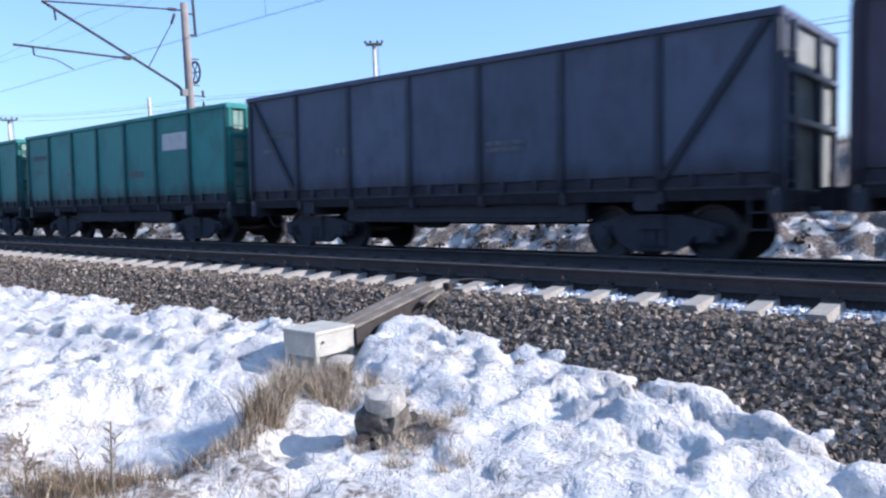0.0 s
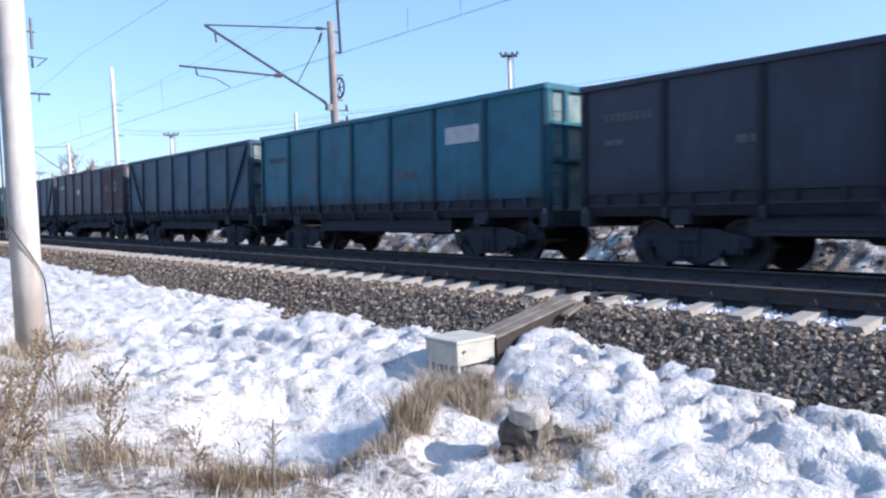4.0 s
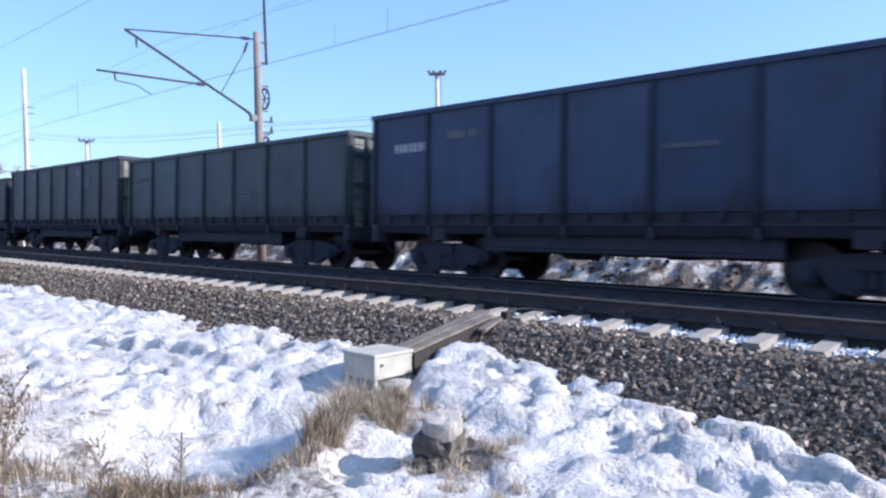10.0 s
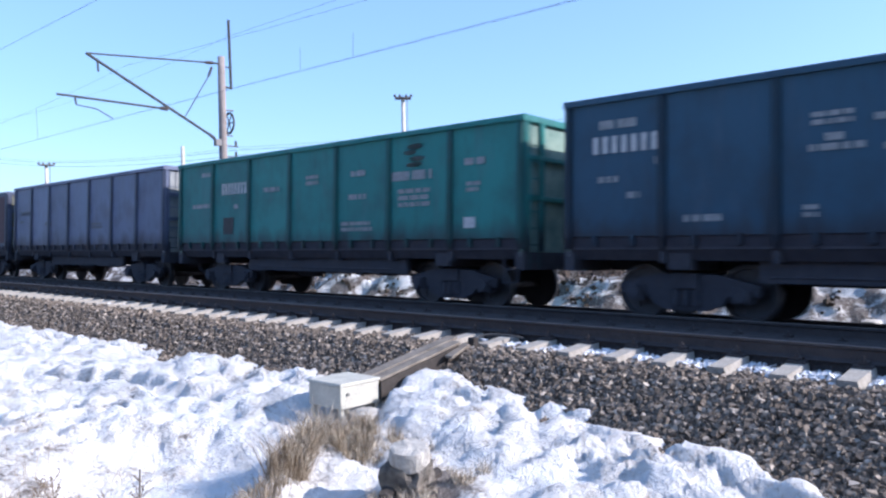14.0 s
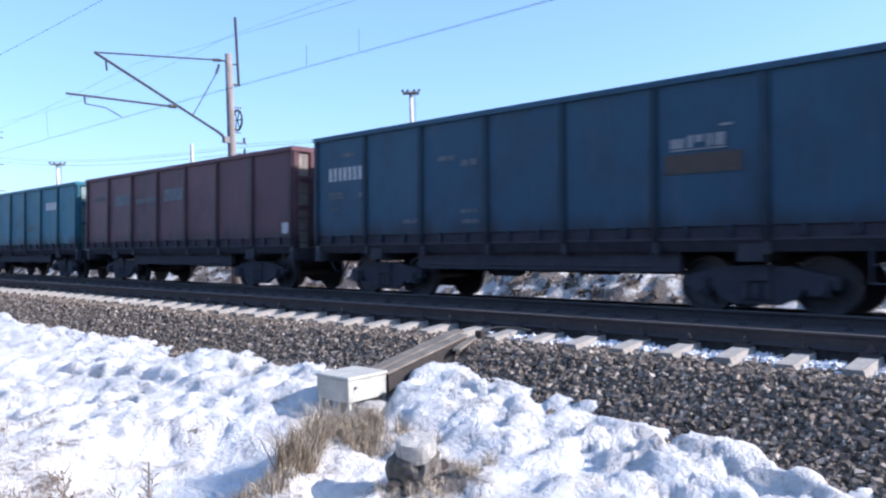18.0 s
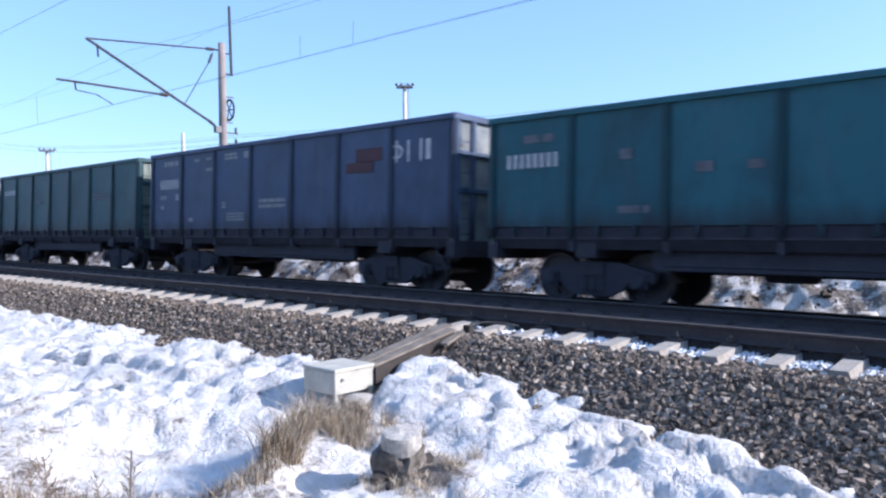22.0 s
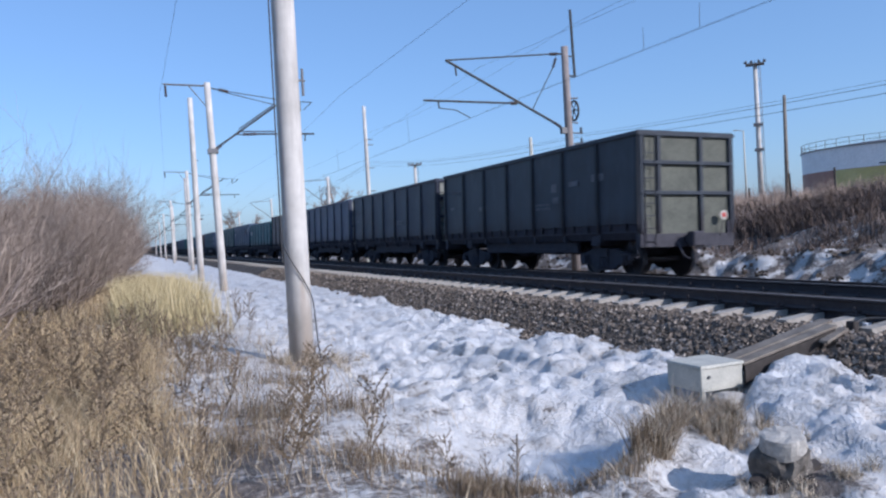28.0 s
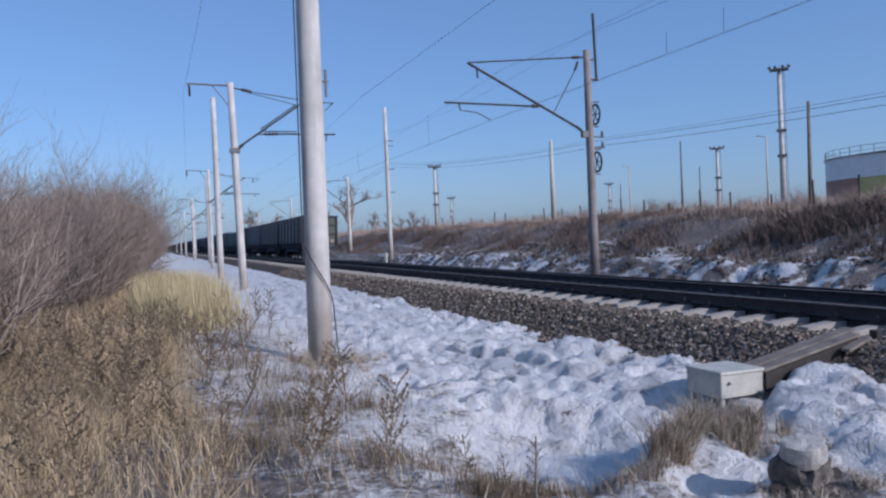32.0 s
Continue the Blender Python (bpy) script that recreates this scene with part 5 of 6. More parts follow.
for z0 in (5.16, 4.72):
    pole_bars(mast, [((0.1, 0, mz(z0)), (0.62, -0.1, mz(z0) - 0.02), 0.03)], STEEL, "cross_arm")
    insulator(mast, (0.52, -0.1, mz(z0)), (0.52, -0.1, mz(z0) + 0.22), 0.06)

def near_mast(x, y, top, lean, arm):
    """A mast of the near track: a rising bracket tube tied back by two insulated rods, and a level steady pipe."""
    w, h = concrete_pole("catenary_mast", x, y, top, 0.17, 0.13, "concrete catenary mast on the near side of the line", lean, "catenary masts", POLE)
    z = lambda v: v - (ground_z(x, y) - 0.3)
    tip = (3.15, 0, z(top - 0.76))
    pole_bars(w, [((0.1, 0, z(top - 2.8)), tip, 0.05), ((1.15, 0, z(top - 1.98)), (2.75, 0.05, z(top - 0.92)), 0.03), ((1.9, 0, z(top - 2.2)), (4.4, 0, z(top - 2.25)), 0.042),
                  ((1.0, 0, z(top - 2.2)), (1.3, 0, z(top - 2.2)), 0.03), ((1.1, 0.06, z(top - 2.06)), (2.7, 0.06, z(top - 2.1)), 0.028)], DARKSTEEL, "bracket_tube")
    pole_bars(w, [((0.1, 0, z(top - 0.22)), (0.45, 0, z(top - 0.3)), 0.03), ((0.85, 0, z(top - 0.38)), tip, 0.02), ((0.8, 0.05, z(top - 0.42)), (2.9, 0.05, z(top - 0.98)), 0.018)], DARKSTEEL, "tie_rod")
    insulator(w, (0.42, 0, z(top - 0.28)), (0.88, 0, z(top - 0.4)), 0.085)
    insulator(w, (0.1, 0, z(top - 2.85)), (0.42, 0, z(top - 2.6)), 0.08)
    insulator(w, (1.25, 0, z(top - 2.2)), (1.95, 0, z(top - 2.2)), 0.075)
    pole_bars(w, [(tip, (4.35, 0, z(top - 0.86)), 0.022), ((3.85, 0, z(top - 0.8)), (3.85, 0, z(top - 1.25)), 0.045), ((4.0, 0, z(top - 1.2)), (4.4, 0, z(top - 0.84)), 0.022),
                  ((4.0, 0, z(top - 2.25)), (3.96, 0, z(top - 2.55)), 0.028)], DARKSTEEL, "steady_arm")
    bm = bmesh.new()
    box(bm, -0.19, 0.22, -0.18, 0.18, z(top - 2.98), z(top - 2.78))
    part("hinge_plate", bm, STEEL, w)
    pole_bars(w, [((-arm, 0, z(top - 0.06)), (0.12, 0, z(top - 0.14)), 0.04), ((-0.14, 0, z(top - 0.95)), (-0.75, 0, z(top - 0.12)), 0.022)], STEEL, "cross_arm")
    insulator(w, (-arm + 0.08, 0, z(top - 0.6)), (-arm + 0.08, 0, z(top - 0.08)), 0.06)


# masts along the near side, receding
for x, y, top, arm in ((3.44, 33.58, 8.26, 1.75), (4.8, 71.0, 8.2, 1.9), (5.3, 113.0, 8.2, 1.9), (5.9, 156.0, 8.3, 1.4), (6.5, 200.0, 8.3, 1.4), (7.2, 262.0, 8.4, 1.4)):
    near_mast(x, y, top, -1.1 if y < 40 else 0.0, arm)
# taller plain poles
for x, y, top in ((3.54, 46.4, 10.0), (6.0, 92.0, 9.4), (6.6, 135.0, 8.6)):
    w, h = concrete_pole("concrete_pole", x, y, top, 0.19, 0.14, "slim concrete pole without a bracket")
    pole_bars(w, [((-0.16, -0.05, h - 3.6), (0.22, -0.05, h - 3.6), 0.03), ((-0.2, -0.05, h - 7.0 if h > 9 else h - 4), (0.3, -0.05, h - 7.0 if h > 9 else h - 4), 0.05)], STEEL, "band")
for x, y, top in ((17.28, 57.5, 11.6), (19.0, 77.5, 7.9), (20.0, 118.0, 8.2), (20.5, 160, 8.3)):
    w, h = concrete_pole("concrete_pole", x, y, top, 0.19, 0.13, "concrete line pole at the foot of the far bank")
    for dz in (2.6, 3.0, 4.8, 6.6):
        pole_bars(w, [((0.0, -0.1, h - dz), (0.55, -0.1, h - dz), 0.04)], STEEL, "cross_arm")
    if top < 11:
        pole_bars(w, [((0, 0, h - 0.3), (-3.2, 0, h - 0.4), 0.04), ((0, 0, h - 3.0), (-3.2, 0, h - 0.5), 0.045)], STEEL, "bracket_tube")

# a small white kilometre stake beside the far rail
bm = bmesh.new()
turned(bm, [(0.11, 0), (0.11, 0.85), (0.05, 1)], (16.2, 55.2, -0.5), (16.2, 55.2, 0.35), 10)
solid("marker_post", bm, BOXPAINT, "low white marker post beside the far track", "marker post")


# ---- wires ----
def wire(name, pts, r, label, group="overhead wires"):
    """A wire through supports, with a little sag between them."""
    bm = bmesh.new()
    run = []
    for a, b, sag in pts:
        a, b = Vector(a), Vector(b)
        n = 14
        run += [a.lerp(b, i / n) - Vector((0, 0, 4 * sag * (i / n) * (1 - i / n))) for i in range(n + 1) if i or not run]
    piped(bm, run, 0.5 * r, 5)
    return solid(name, bm, WIRE, label, "wire", group=group)


for dx in (0.0, 0.07):
    wire("contact_wire", [((12.95 + dx, -33, 6.0), (13.0 + dx, 27.1, 6.0), 0.05), ((13.0 + dx, 27.1, 6.0), (12.9 + dx, 77, 6.0), 0.05), ((12.9 + dx, 77, 6.0), (14, 160, 6.0), 0.05), ((14, 160, 6.0), (16, 400, 6.1), 0.1)], 0.0085, "copper contact wire above the far track")
wire("messenger_wire", [((12.9, -33, 7.75), (12.9, 27.1, 7.75), 0.75), ((12.9, 27.1, 7.75), (12.9, 77, 7.75), 0.8), ((12.9, 77, 7.75), (14, 160, 7.8), 0.8), ((14, 160, 7.8), (16, 400, 7.8), 0.8)], 0.009, "sagging messenger wire above the contact wires")
wire("messenger_wire", [((9.0, -33, 8.1), (9.0, 33.6, 7.82), 0.12), ((9.0, 33.6, 7.82), (9.2, 71, 7.8), 0.5), ((9.2, 71, 7.8), (9.6, 113, 7.8), 0.5), ((9.6, 113, 7.8), (11, 200, 7.8), 0.5)], 0.012, "messenger wire above the near track")
for y in (14.9, 17.1, 36.0, 50.0):
    wire("dropper", [((13.03, y, 6.0), (12.95, y - 0.12, 6.55 if y < 20 else 7.4), 0)], 0.012, "thin dropper above the contact wires", "droppers")
wire("feeder_wire", [((16.9, -33, 9.7), (17.0, 27.1, 9.5), 0.15), ((17.0, 27.1, 9.5), (17.5, 57.5, 9.6), 0.5)], 0.01, "feeder wire on the masts behind the far track")
for z0, r in ((5.12, 0.01), (5.02, 0.016), (4.8, 0.016)):
    wire("signal_wire", [((17.4, -20, z0), (17.4, 27.0, z0), 0.77), ((17.4, 27.0, z0), (17.56, 57.5, z0 + 2.2), 0.4), ((17.56, 57.5, z0 + 2.2), (19.5, 118, z0 + 1.0), 0.4)], r, "signal line wire along the far bank")
wire("feeder_wire", [((1.28, -20, 8.2), (1.35, 33.58, 7.7), 0.3), ((1.35, 33.58, 7.7), (2.9, 71, 7.7), 0.5), ((2.9, 71, 7.7), (3.9, 113, 7.7), 0.5), ((3.9, 113, 7.7), (5.4, 200, 7.8), 0.5)], 0.009, "feeder wire on the near masts")


# ---- beyond the far bank ----
def on_ray(az, dist):
    return dist * math.sin(radians(az)), dist * math.cos(radians(az))


def floodlight(az, dist, top, r, label):
    x, y = on_ray(az, dist)
    g = ground_z(x, y)
    w = thing("floodlight_mast", label, "floodlight mast", pose(x, y, g - 0.2, 0, 0, -az), "floodlight masts")
    h = top - g + 0.2
    bm = bmesh.new()
    turned(bm, [(r, 0), (r * 0.72, 1)], (0, 0, 0), (0, 0, h - 0.5), 14)
    part("shaft", bm, POLE, w, smooth=True)
    bm = bmesh.new()
    box(bm, -3.2 * r, 3.2 * r, -2 * r, 2 * r, h - 0.62, h - 0.45)
    for i in range(-2, 3):
        tube(bm, (i * 1.5 * r, 0, h - 0.45), (i * 1.5 * r, 0, h - 0.1), 0.03, n=6)
    part("platform", bm, STEEL, w)
    for i in (-1.0, -0.4, 0.4, 1.0):
        bm = bmesh.new()
        turned(bm, [(0.1, 0), (0.17 * r / 0.35, 0.7), (0.18 * r / 0.35, 1)], (i * 3.0 * r, 0.1, h - 0.1), (i * 3.3 * r, -0.5, h - 0.35), 10)
        part("floodlight", bm, STEEL, w)
    for dz in (0.45, 0.62):
        bm = bmesh.new()
        box(bm, -1.5 * r, 1.7 * r, -1.4 * r, 1.4 * r, h * (1 - dz), h * (1 - dz) + 0.9 * r)
        part("junction_box", bm, STEEL, w)
    bm = bmesh.new()
    for x0 in (1.35 * r, 1.9 * r):
        tube(bm, (x0, 0, 0), (x0 * 0.9, 0, h - 0.6), 0.03, n=5)
    part("ladder", bm, STEEL, w)
    return w


floodlight(44.75, 95, 19.1, 0.31, "tall grey floodlight mast with a ring of lamps")
floodlight(40.6, 150, 15.9, 0.36, "distant grey floodlight mast with a broad head")
floodlight(20.3, 140, 14.7, 0.34, "distant grey floodlight mast with a broad head")
floodlight(21.45, 170, 10.3, 0.25, "distant low floodlight mast")
floodlight(33.1, 190, 12.8, 0.3, "distant low floodlight mast")
floodlight(20.0 - 8.0, 210, 12.0, 0.3, "distant low floodlight mast")


def lamp_post(az, dist, top, r, white, label, head=True):
    x, y = on_ray(az, dist)
    g = ground_z(x, y)
    w = thing("lamp_post", label, "lamp post", pose(x, y, g - 0.2, 0, 0, -az), "lamp posts")
    h = top - g + 0.2
    bm = bmesh.new()
    turned(bm, [(r, 0), (r * 0.6, 1)], (0, 0, 0), (0, 0, h), 10)
    part("shaft", bm, BOXPAINT if white else STEEL, w, smooth=True)
    if not head:
        return
    bm = bmesh.new()
    tube(bm, (0, 0, h - 0.05), (-0.7, 0, h + 0.12), 0.05, n=6)
    box(bm, -1.2, -0.65, -0.14, 0.14, h + 0.07, h + 0.19)
    part("lamp_head", bm, BOXPAINT if white else STEEL, w)


lamp_post(28.95, 56, 7.95, 0.19, True, "plain white steel post on the bank", False)
lamp_post(34.54, 130, 11.6, 0.12, True, "slim white lamp post behind the bank")
lamp_post(43.8, 105, 12.2, 0.14, True, "slim white lamp post behind the bank")
lamp_post(38.16, 110, 13.0, 0.16, False, "slim grey mast behind the bank", False)
lamp_post(39.4, 140, 11.6, 0.14, False, "slim grey mast behind the bank", False)
lamp_post(33.9, 150, 10.0, 0.13, False, "slim grey mast behind the bank", False)
x, y = on_ray(46.35, 42)
bm = bmesh.new()
turned(bm, [(0.11, 0), (0.08, 1)], (x, y, ground_z(x, y) - 0.3), (x + 0.1, y, 7.25), 12)
solid("wooden_pole", bm, TIMBER, "grey-brown wooden pole on the bank", "pole", smooth=True)


def oil_tank():
    x, y = on_ray(53.4, 116)
    R, top = 12.2, 10.2
    w = thing("storage_tank", "white storage tank with faded red and yellow bands, behind the bank", "storage tank", pose(x, y, -0.3))
    white = rough_surface("chalked tank white", (0.72, 0.71, 0.7), (0.86, 0.85, 0.84), 0.6, 0.6, 0.1)
    red = rough_surface("faded tank red", (0.3, 0.15, 0.11), (0.42, 0.24, 0.18), 0.6, 0.7, 0.1)
    yellow = rough_surface("faded tank yellow", (0.46, 0.38, 0.13), (0.6, 0.52, 0.22), 0.6, 0.7, 0.1)
    for name, mat, z0, z1, rr in (("shell", white, 6.7, top - 0.8, R), ("red_band", red, 3.6, 6.7, R), ("base_ring", white, -1.5, 3.6, R)):
        bm = bmesh.new()
        turned(bm, [(rr, 0), (rr, 1)], (0, 0, z0), (0, 0, z1), 72)
        part(name, bm, mat, w, smooth=False)
    a0 = radians(178)
    bm = bmesh.new()
    for i in range(16):
        a, b = a0 + 0.075 * i, a0 + 0.075 * (i + 1)
        v = [bm.verts.new((rr * math.cos(q), rr * math.sin(q), z)) for q, rr, z in ((a, R + 0.03, 3.7), (b, R + 0.03, 3.7), (b, R + 0.03, 6.65), (a, R + 0.03, 6.65))]
        bm.faces.new(v)
    bmesh.ops.remove_doubles(bm, verts=bm.verts[:], dist=0.001)
    bmesh.ops.solidify(bm, geom=bm.faces[:], thickness=0.02)
    part("yellow_band", bm, yellow, w)
    bm = bmesh.new()
    turned(bm, [(R + 0.15, 0), (R + 0.15, 0.12), (R * 0.6, 0.6), (0.3, 1)], (0, 0, top - 0.8), (0, 0, top + 0.4), 72)
    part("roof", bm, STEEL, w)
    n = 44
    for i in range(n):
        a, b = 6.2832 * i / n, 6.2832 * (i + 1) / n
        p = Vector((R * math.cos(a), R * math.sin(a), top - 0.75))
        q = Vector((R * math.cos(b), R * math.sin(b), top - 0.75))
        bm = bmesh.new()
        tube(bm, p, p + Vector((0, 0, 1.1)), 0.035, n=5)
        part("rail_post", bm, STEEL, w)
        bm = bmesh.new()
        for dz in (0.55, 1.1):
            tube(bm, p + Vector((0, 0, dz)), q + Vector((0, 0, dz)), 0.03, n=5)
        part("guard_rail", bm, STEEL, w)
    a = radians(-150)
    p = Vector((R * math.cos(a), R * math.sin(a), 7.0))
    bm = bmesh.new()
    box(bm, p.x - 1.4, p.x + 1.0, p.y - 1.2, p.y + 0.6, 6.9, 7.05)
    part("landing", bm, STEEL, w)
    bm = bmesh.new()
    tube(bm, (p.x - 0.4, p.y - 0.6, 2), (p.x - 0.4, p.y - 0.6, 6.9), 0.06, n=6)
    part("pipe", bm, STEEL, w)


oil_tank()

# a post-and-wire fence along the top of the bank
fence = thing("fence", "old fence of grey timber posts along the bank top", "fence", pose(0, 0, 0))
for i in range(44):
    y = 9 + i * 2.8 + random.uniform(-0.3, 0.3)
    x = 29.5 + 0.02 * y + random.uniform(-0.15, 0.15)
    bm = bmesh.new()
    h = random.uniform(0.9, 1.7)
    tube(bm, (x, y, ground_z(x, y) - 0.2), (x + random.uniform(-0.08, 0.08), y, ground_z(x, y) + h), 0.055, 0.045, n=6)
    part("fence_post", bm, DARKWOOD, fence)

# ---- plants ----
def blades(name, spots, mat, label, width=0.006, lean=0.35, seed=1, curl=0.5):
    """Grass as one mesh: thin bent blades. spots: x, y, z and height."""
    rng = np.random.default_rng(seed)
    s = np.array(spots, dtype=np.float32)
    n = len(s)
    a = rng.uniform(0, 6.283, n)
    d = np.stack([np.cos(a), np.sin(a)], 1) * (rng.uniform(0.05, 1, n) * lean)[:, None]
    t = rng.uniform(0, 6.283, n)
    w = np.stack([np.cos(t), np.sin(t)], 1) * (width * rng.uniform(0.6, 1.4, n))[:, None]
    v = np.zeros((n, 6, 3), dtype=np.float32)
    for i, (k, q) in enumerate(((0.0, 1.0), (0.55, 0.75), (1.0, 0.12))):
        h = s[:, 3] * k
        off = d * (s[:, 3] * (k * (1 - curl) + curl * k * k))[:, None]
        for j, sg in enumerate((-1, 1)):
            v[:, 2 * i + j, :2] = s[:, :2] + off + sg * q * w
            v[:, 2 * i + j, 2] = s[:, 2] + h * (1 - 0.25 * k * k * lean)
    f = np.array([[0, 1, 3, 2], [2, 3, 5, 4]])
    faces = (f[None] + 6 * np.arange(n)[:, None, None]).reshape(-1, 4)
    return tagged(new(name, raw_mesh(name, v.reshape(-1, 3), faces, mat)), label, "dry grass", kind="stuff")


STRAW = island_surface("dry straw", [(0.0, (0.1, 0.072, 0.042)), (0.4, (0.34, 0.24, 0.13)), (0.8, (0.58, 0.43, 0.245)), (1.0, (0.82, 0.69, 0.47))], 0.8)
REED = island_surface("pale reed", [(0.0, (0.33, 0.26, 0.13)), (0.5, (0.52, 0.43, 0.23)), (1.0, (0.68, 0.58, 0.36))], 0.8)
STALK = island_surface("dark dead stalks", [(0.0, (0.085, 0.062, 0.042)), (0.6, (0.185, 0.138, 0.092)), (1.0, (0.34, 0.265, 0.18))], 0.9)
TWIG = island_surface("grey-brown twigs", [(0.0, (0.13, 0.098, 0.08)), (0.5, (0.25, 0.195, 0.16)), (1.0, (0.42, 0.345, 0.285))], 0.9)
RUSSET = island_surface("russet bank grass", [(0.0, (0.21, 0.145, 0.115)), (0.5, (0.42, 0.305, 0.235)), (1.0, (0.62, 0.49, 0.385))], 0.9)

SCRUB = island_surface("dark brown scrub", [(0.0, (0.06, 0.045, 0.04)), (0.6, (0.15, 0.11, 0.092)), (1.0, (0.29, 0.22, 0.18))], 0.9)
TUFT = island_surface("matted brown grass", [(0.0, (0.16, 0.12, 0.09)), (0.5, (0.43, 0.35, 0.26)), (1.0, (0.82, 0.74, 0.6))], 0.9)
rg = random.Random(11)


def spread(count, x0, x1, y0, y1, chance, height):
    out = []
    for _ in range(count):
        x, y = rg.uniform(x0, x1), rg.uniform(y0, y1)
        if rg.random() < chance(x, y):
            out.append((x, y, ground_z(x, y) - 0.02, height(x, y) * rg.uniform(0.5, 1.25)))
    return out


def clumpy(x, y, s=0.8):
    return 0.5 + 0.9 * wave(x, y, s, 12.5)


meadow = spread(260000, -5.5, 2.6, 2.6, 15, lambda x, y: max(0.02, 0.9 - ease(-1.1, 0.85 - 0.3 * ease(7, 10, y), x - 0.03 * y)) * max(0.05, clumpy(x, y)), lambda x, y: 0.52 - 0.2 * ease(-0.6, 1.2, x) + 0.16 * wave(x, y, 0.5, 3.9))
blades("dry_grass", meadow, STRAW, "tall tan dry grass, standing thick beside the snow", 0.0028, 0.85, 3)
farther = spread(80000, -9, 2.2, 14, 48, lambda x, y: max(0.0, 0.9 - ease(-1.2, 0.9, x - 0.012 * y)) * max(0.1, clumpy(x, y, 1.4)), lambda x, y: 0.7)
blades("dry_grass", farther, STRAW, "tall tan dry grass running on beside the line", 0.006, 0.6, 4)
behind = spread(30000, -9, 0.6, -14, 2.7, lambda x, y: max(0.1, clumpy(x, y)) * ease(0.6, -0.6, x) * (0 if math.hypot(x, y) < 0.7 else 1), lambda x, y: 0.42)
blades("dry_grass", behind, STRAW, "tan dry grass round the standpoint", 0.006, 0.8, 14)
reeds = spread(24000, -0.6, 1.9, 16, 30, lambda x, y: math.exp(-((x - 0.4) ** 2 / 0.8 + (y - 22) ** 2 / 26)), lambda x, y: 1.05)
blades("reed_clump", reeds, REED, "pale yellow clump of dry reeds", 0.007, 0.45, 5)
sparse = spread(42000, 0.6, 4.4, 2.6, 17, lambda x, y: (0.38 - 0.08 * ease(7, 10, y)) * max(0, clumpy(x, y, 0.45) - 0.35) * ease(4.4, 1.6, x), lambda x, y: 0.3)
blades("dry_grass", sparse, TUFT, "thin dry stalks poking through the snow", 0.0026, 0.9, 6)
tuft, dark_tuft = [], []
for cx, cy, sx_, sy_, n, h in ((4.55, 5.85, 0.22, 0.16, 1900, 0.37), (5.0, 5.66, 0.18, 0.2, 1500, 0.28), (4.75, 5.5, 0.2, 0.14, 900, 0.24), (4.25, 5.68, 0.14, 0.1, 900, 0.38), (3.92, 5.45, 0.1, 0.07, 600, 0.38), (3.6, 5.2, 0.12, 0.07, 300, 0.28), (3.9, 5.5, 0.2, 0.15, 300, 0.14),
                               (5.2, 5.25, 0.16, 0.22, 260, 0.17), (4.4, 4.26, 0.14, 0.08, 400, 0.11), (4.2, 4.45, 0.08, 0.1, 300, 0.11), (4.95, 4.45, 0.13, 0.16, 420, 0.17), (4.72, 4.12, 0.14, 0.16, 220, 0.14),
                               (4.1, 3.65, 0.16, 0.3, 420, 0.12), (4.3, 3.9, 0.14, 0.2, 280, 0.13), (3.35, 5.3, 0.14, 0.16, 250, 0.16), (2.45, 12.1, 0.35, 0.3, 900, 0.24), (2.9, 12.0, 0.3, 0.4, 700, 0.22)):
    roots = [(rg.gauss(cx, sx_), rg.gauss(cy, sy_), rg.uniform(0.4, 1.25)) for _ in range(max(5, n // 80))]
    for _ in range(n):
        rx, ry, grown = rg.choice(roots)
        x, y = rg.gauss(rx, 0.035), rg.gauss(ry, 0.035)
        (dark_tuft if h > 0.23 and y < 7 and rg.random() < (0.7 if x < 4.1 else 0.3) else tuft).append((x, y, ground_z(x, y) - 0.02, h * grown * rg.uniform(0.4, 1.3)))
blades("grass_tuft", tuft, TUFT, "matted pale grass round the cable box, block and pole", 0.0024, 0.95, 7, 0.6)
blades("grass_tuft", dark_tuft, STALK, "matted dark stalks below the cable box", 0.0026, 0.85, 27, 0.6)
clump = []
for cx, cy, sd, n, h in ((1.1, 8.4, 0.3, 700, 0.32), (2.05, 8.4, 0.22, 420, 0.3), (0.7, 7.0, 0.3, 600, 0.32), (1.65, 6.05, 0.25, 500, 0.28), (2.25, 5.05, 0.16, 650, 0.2), (2.55, 4.95, 0.14, 500, 0.16),
                         (2.1, 5.3, 0.14, 350, 0.22), (1.5, 10.2, 0.35, 500, 0.3), (0.9, 11.8, 0.4, 500, 0.32), (3.1, 5.1, 0.12, 260, 0.14), (1.2, 14.5, 0.5, 500, 0.35), (1.9, 4.3, 0.2, 500, 0.22)):
    for _ in range(n):
        x, y = rg.gauss(cx, sd), rg.gauss(cy, sd)
        clump.append((x, y, ground_z(x, y) - 0.02, h * rg.uniform(0.35, 1.3)))
blades("grass_clump", clump, STALK, "rusty brown clumps of dead grass in the snow", 0.0024, 0.8, 17, 0.6)
bank = spread(190000, 19.5, 34, 7, 130, lambda x, y: ease(22, 25.5, x) * max(0.1, clumpy(x, y, 2.5)), lambda x, y: 0.36 + 0.26 * ease(25, 30, x) * clumpy(x, y, 3.1))
blades("bank_grass", bank, RUSSET, "russet dry grass on the far bank", 0.008, 0.6, 8)
crest = spread(22000, 26.5, 32, 9, 110, lambda x, y: max(0.1, clumpy(x, y, 1.6)), lambda x, y: 1.05)
blades("bank_reeds", crest, RUSSET, "tall thin dry stalks along the crest of the bank", 0.005, 0.3, 15)
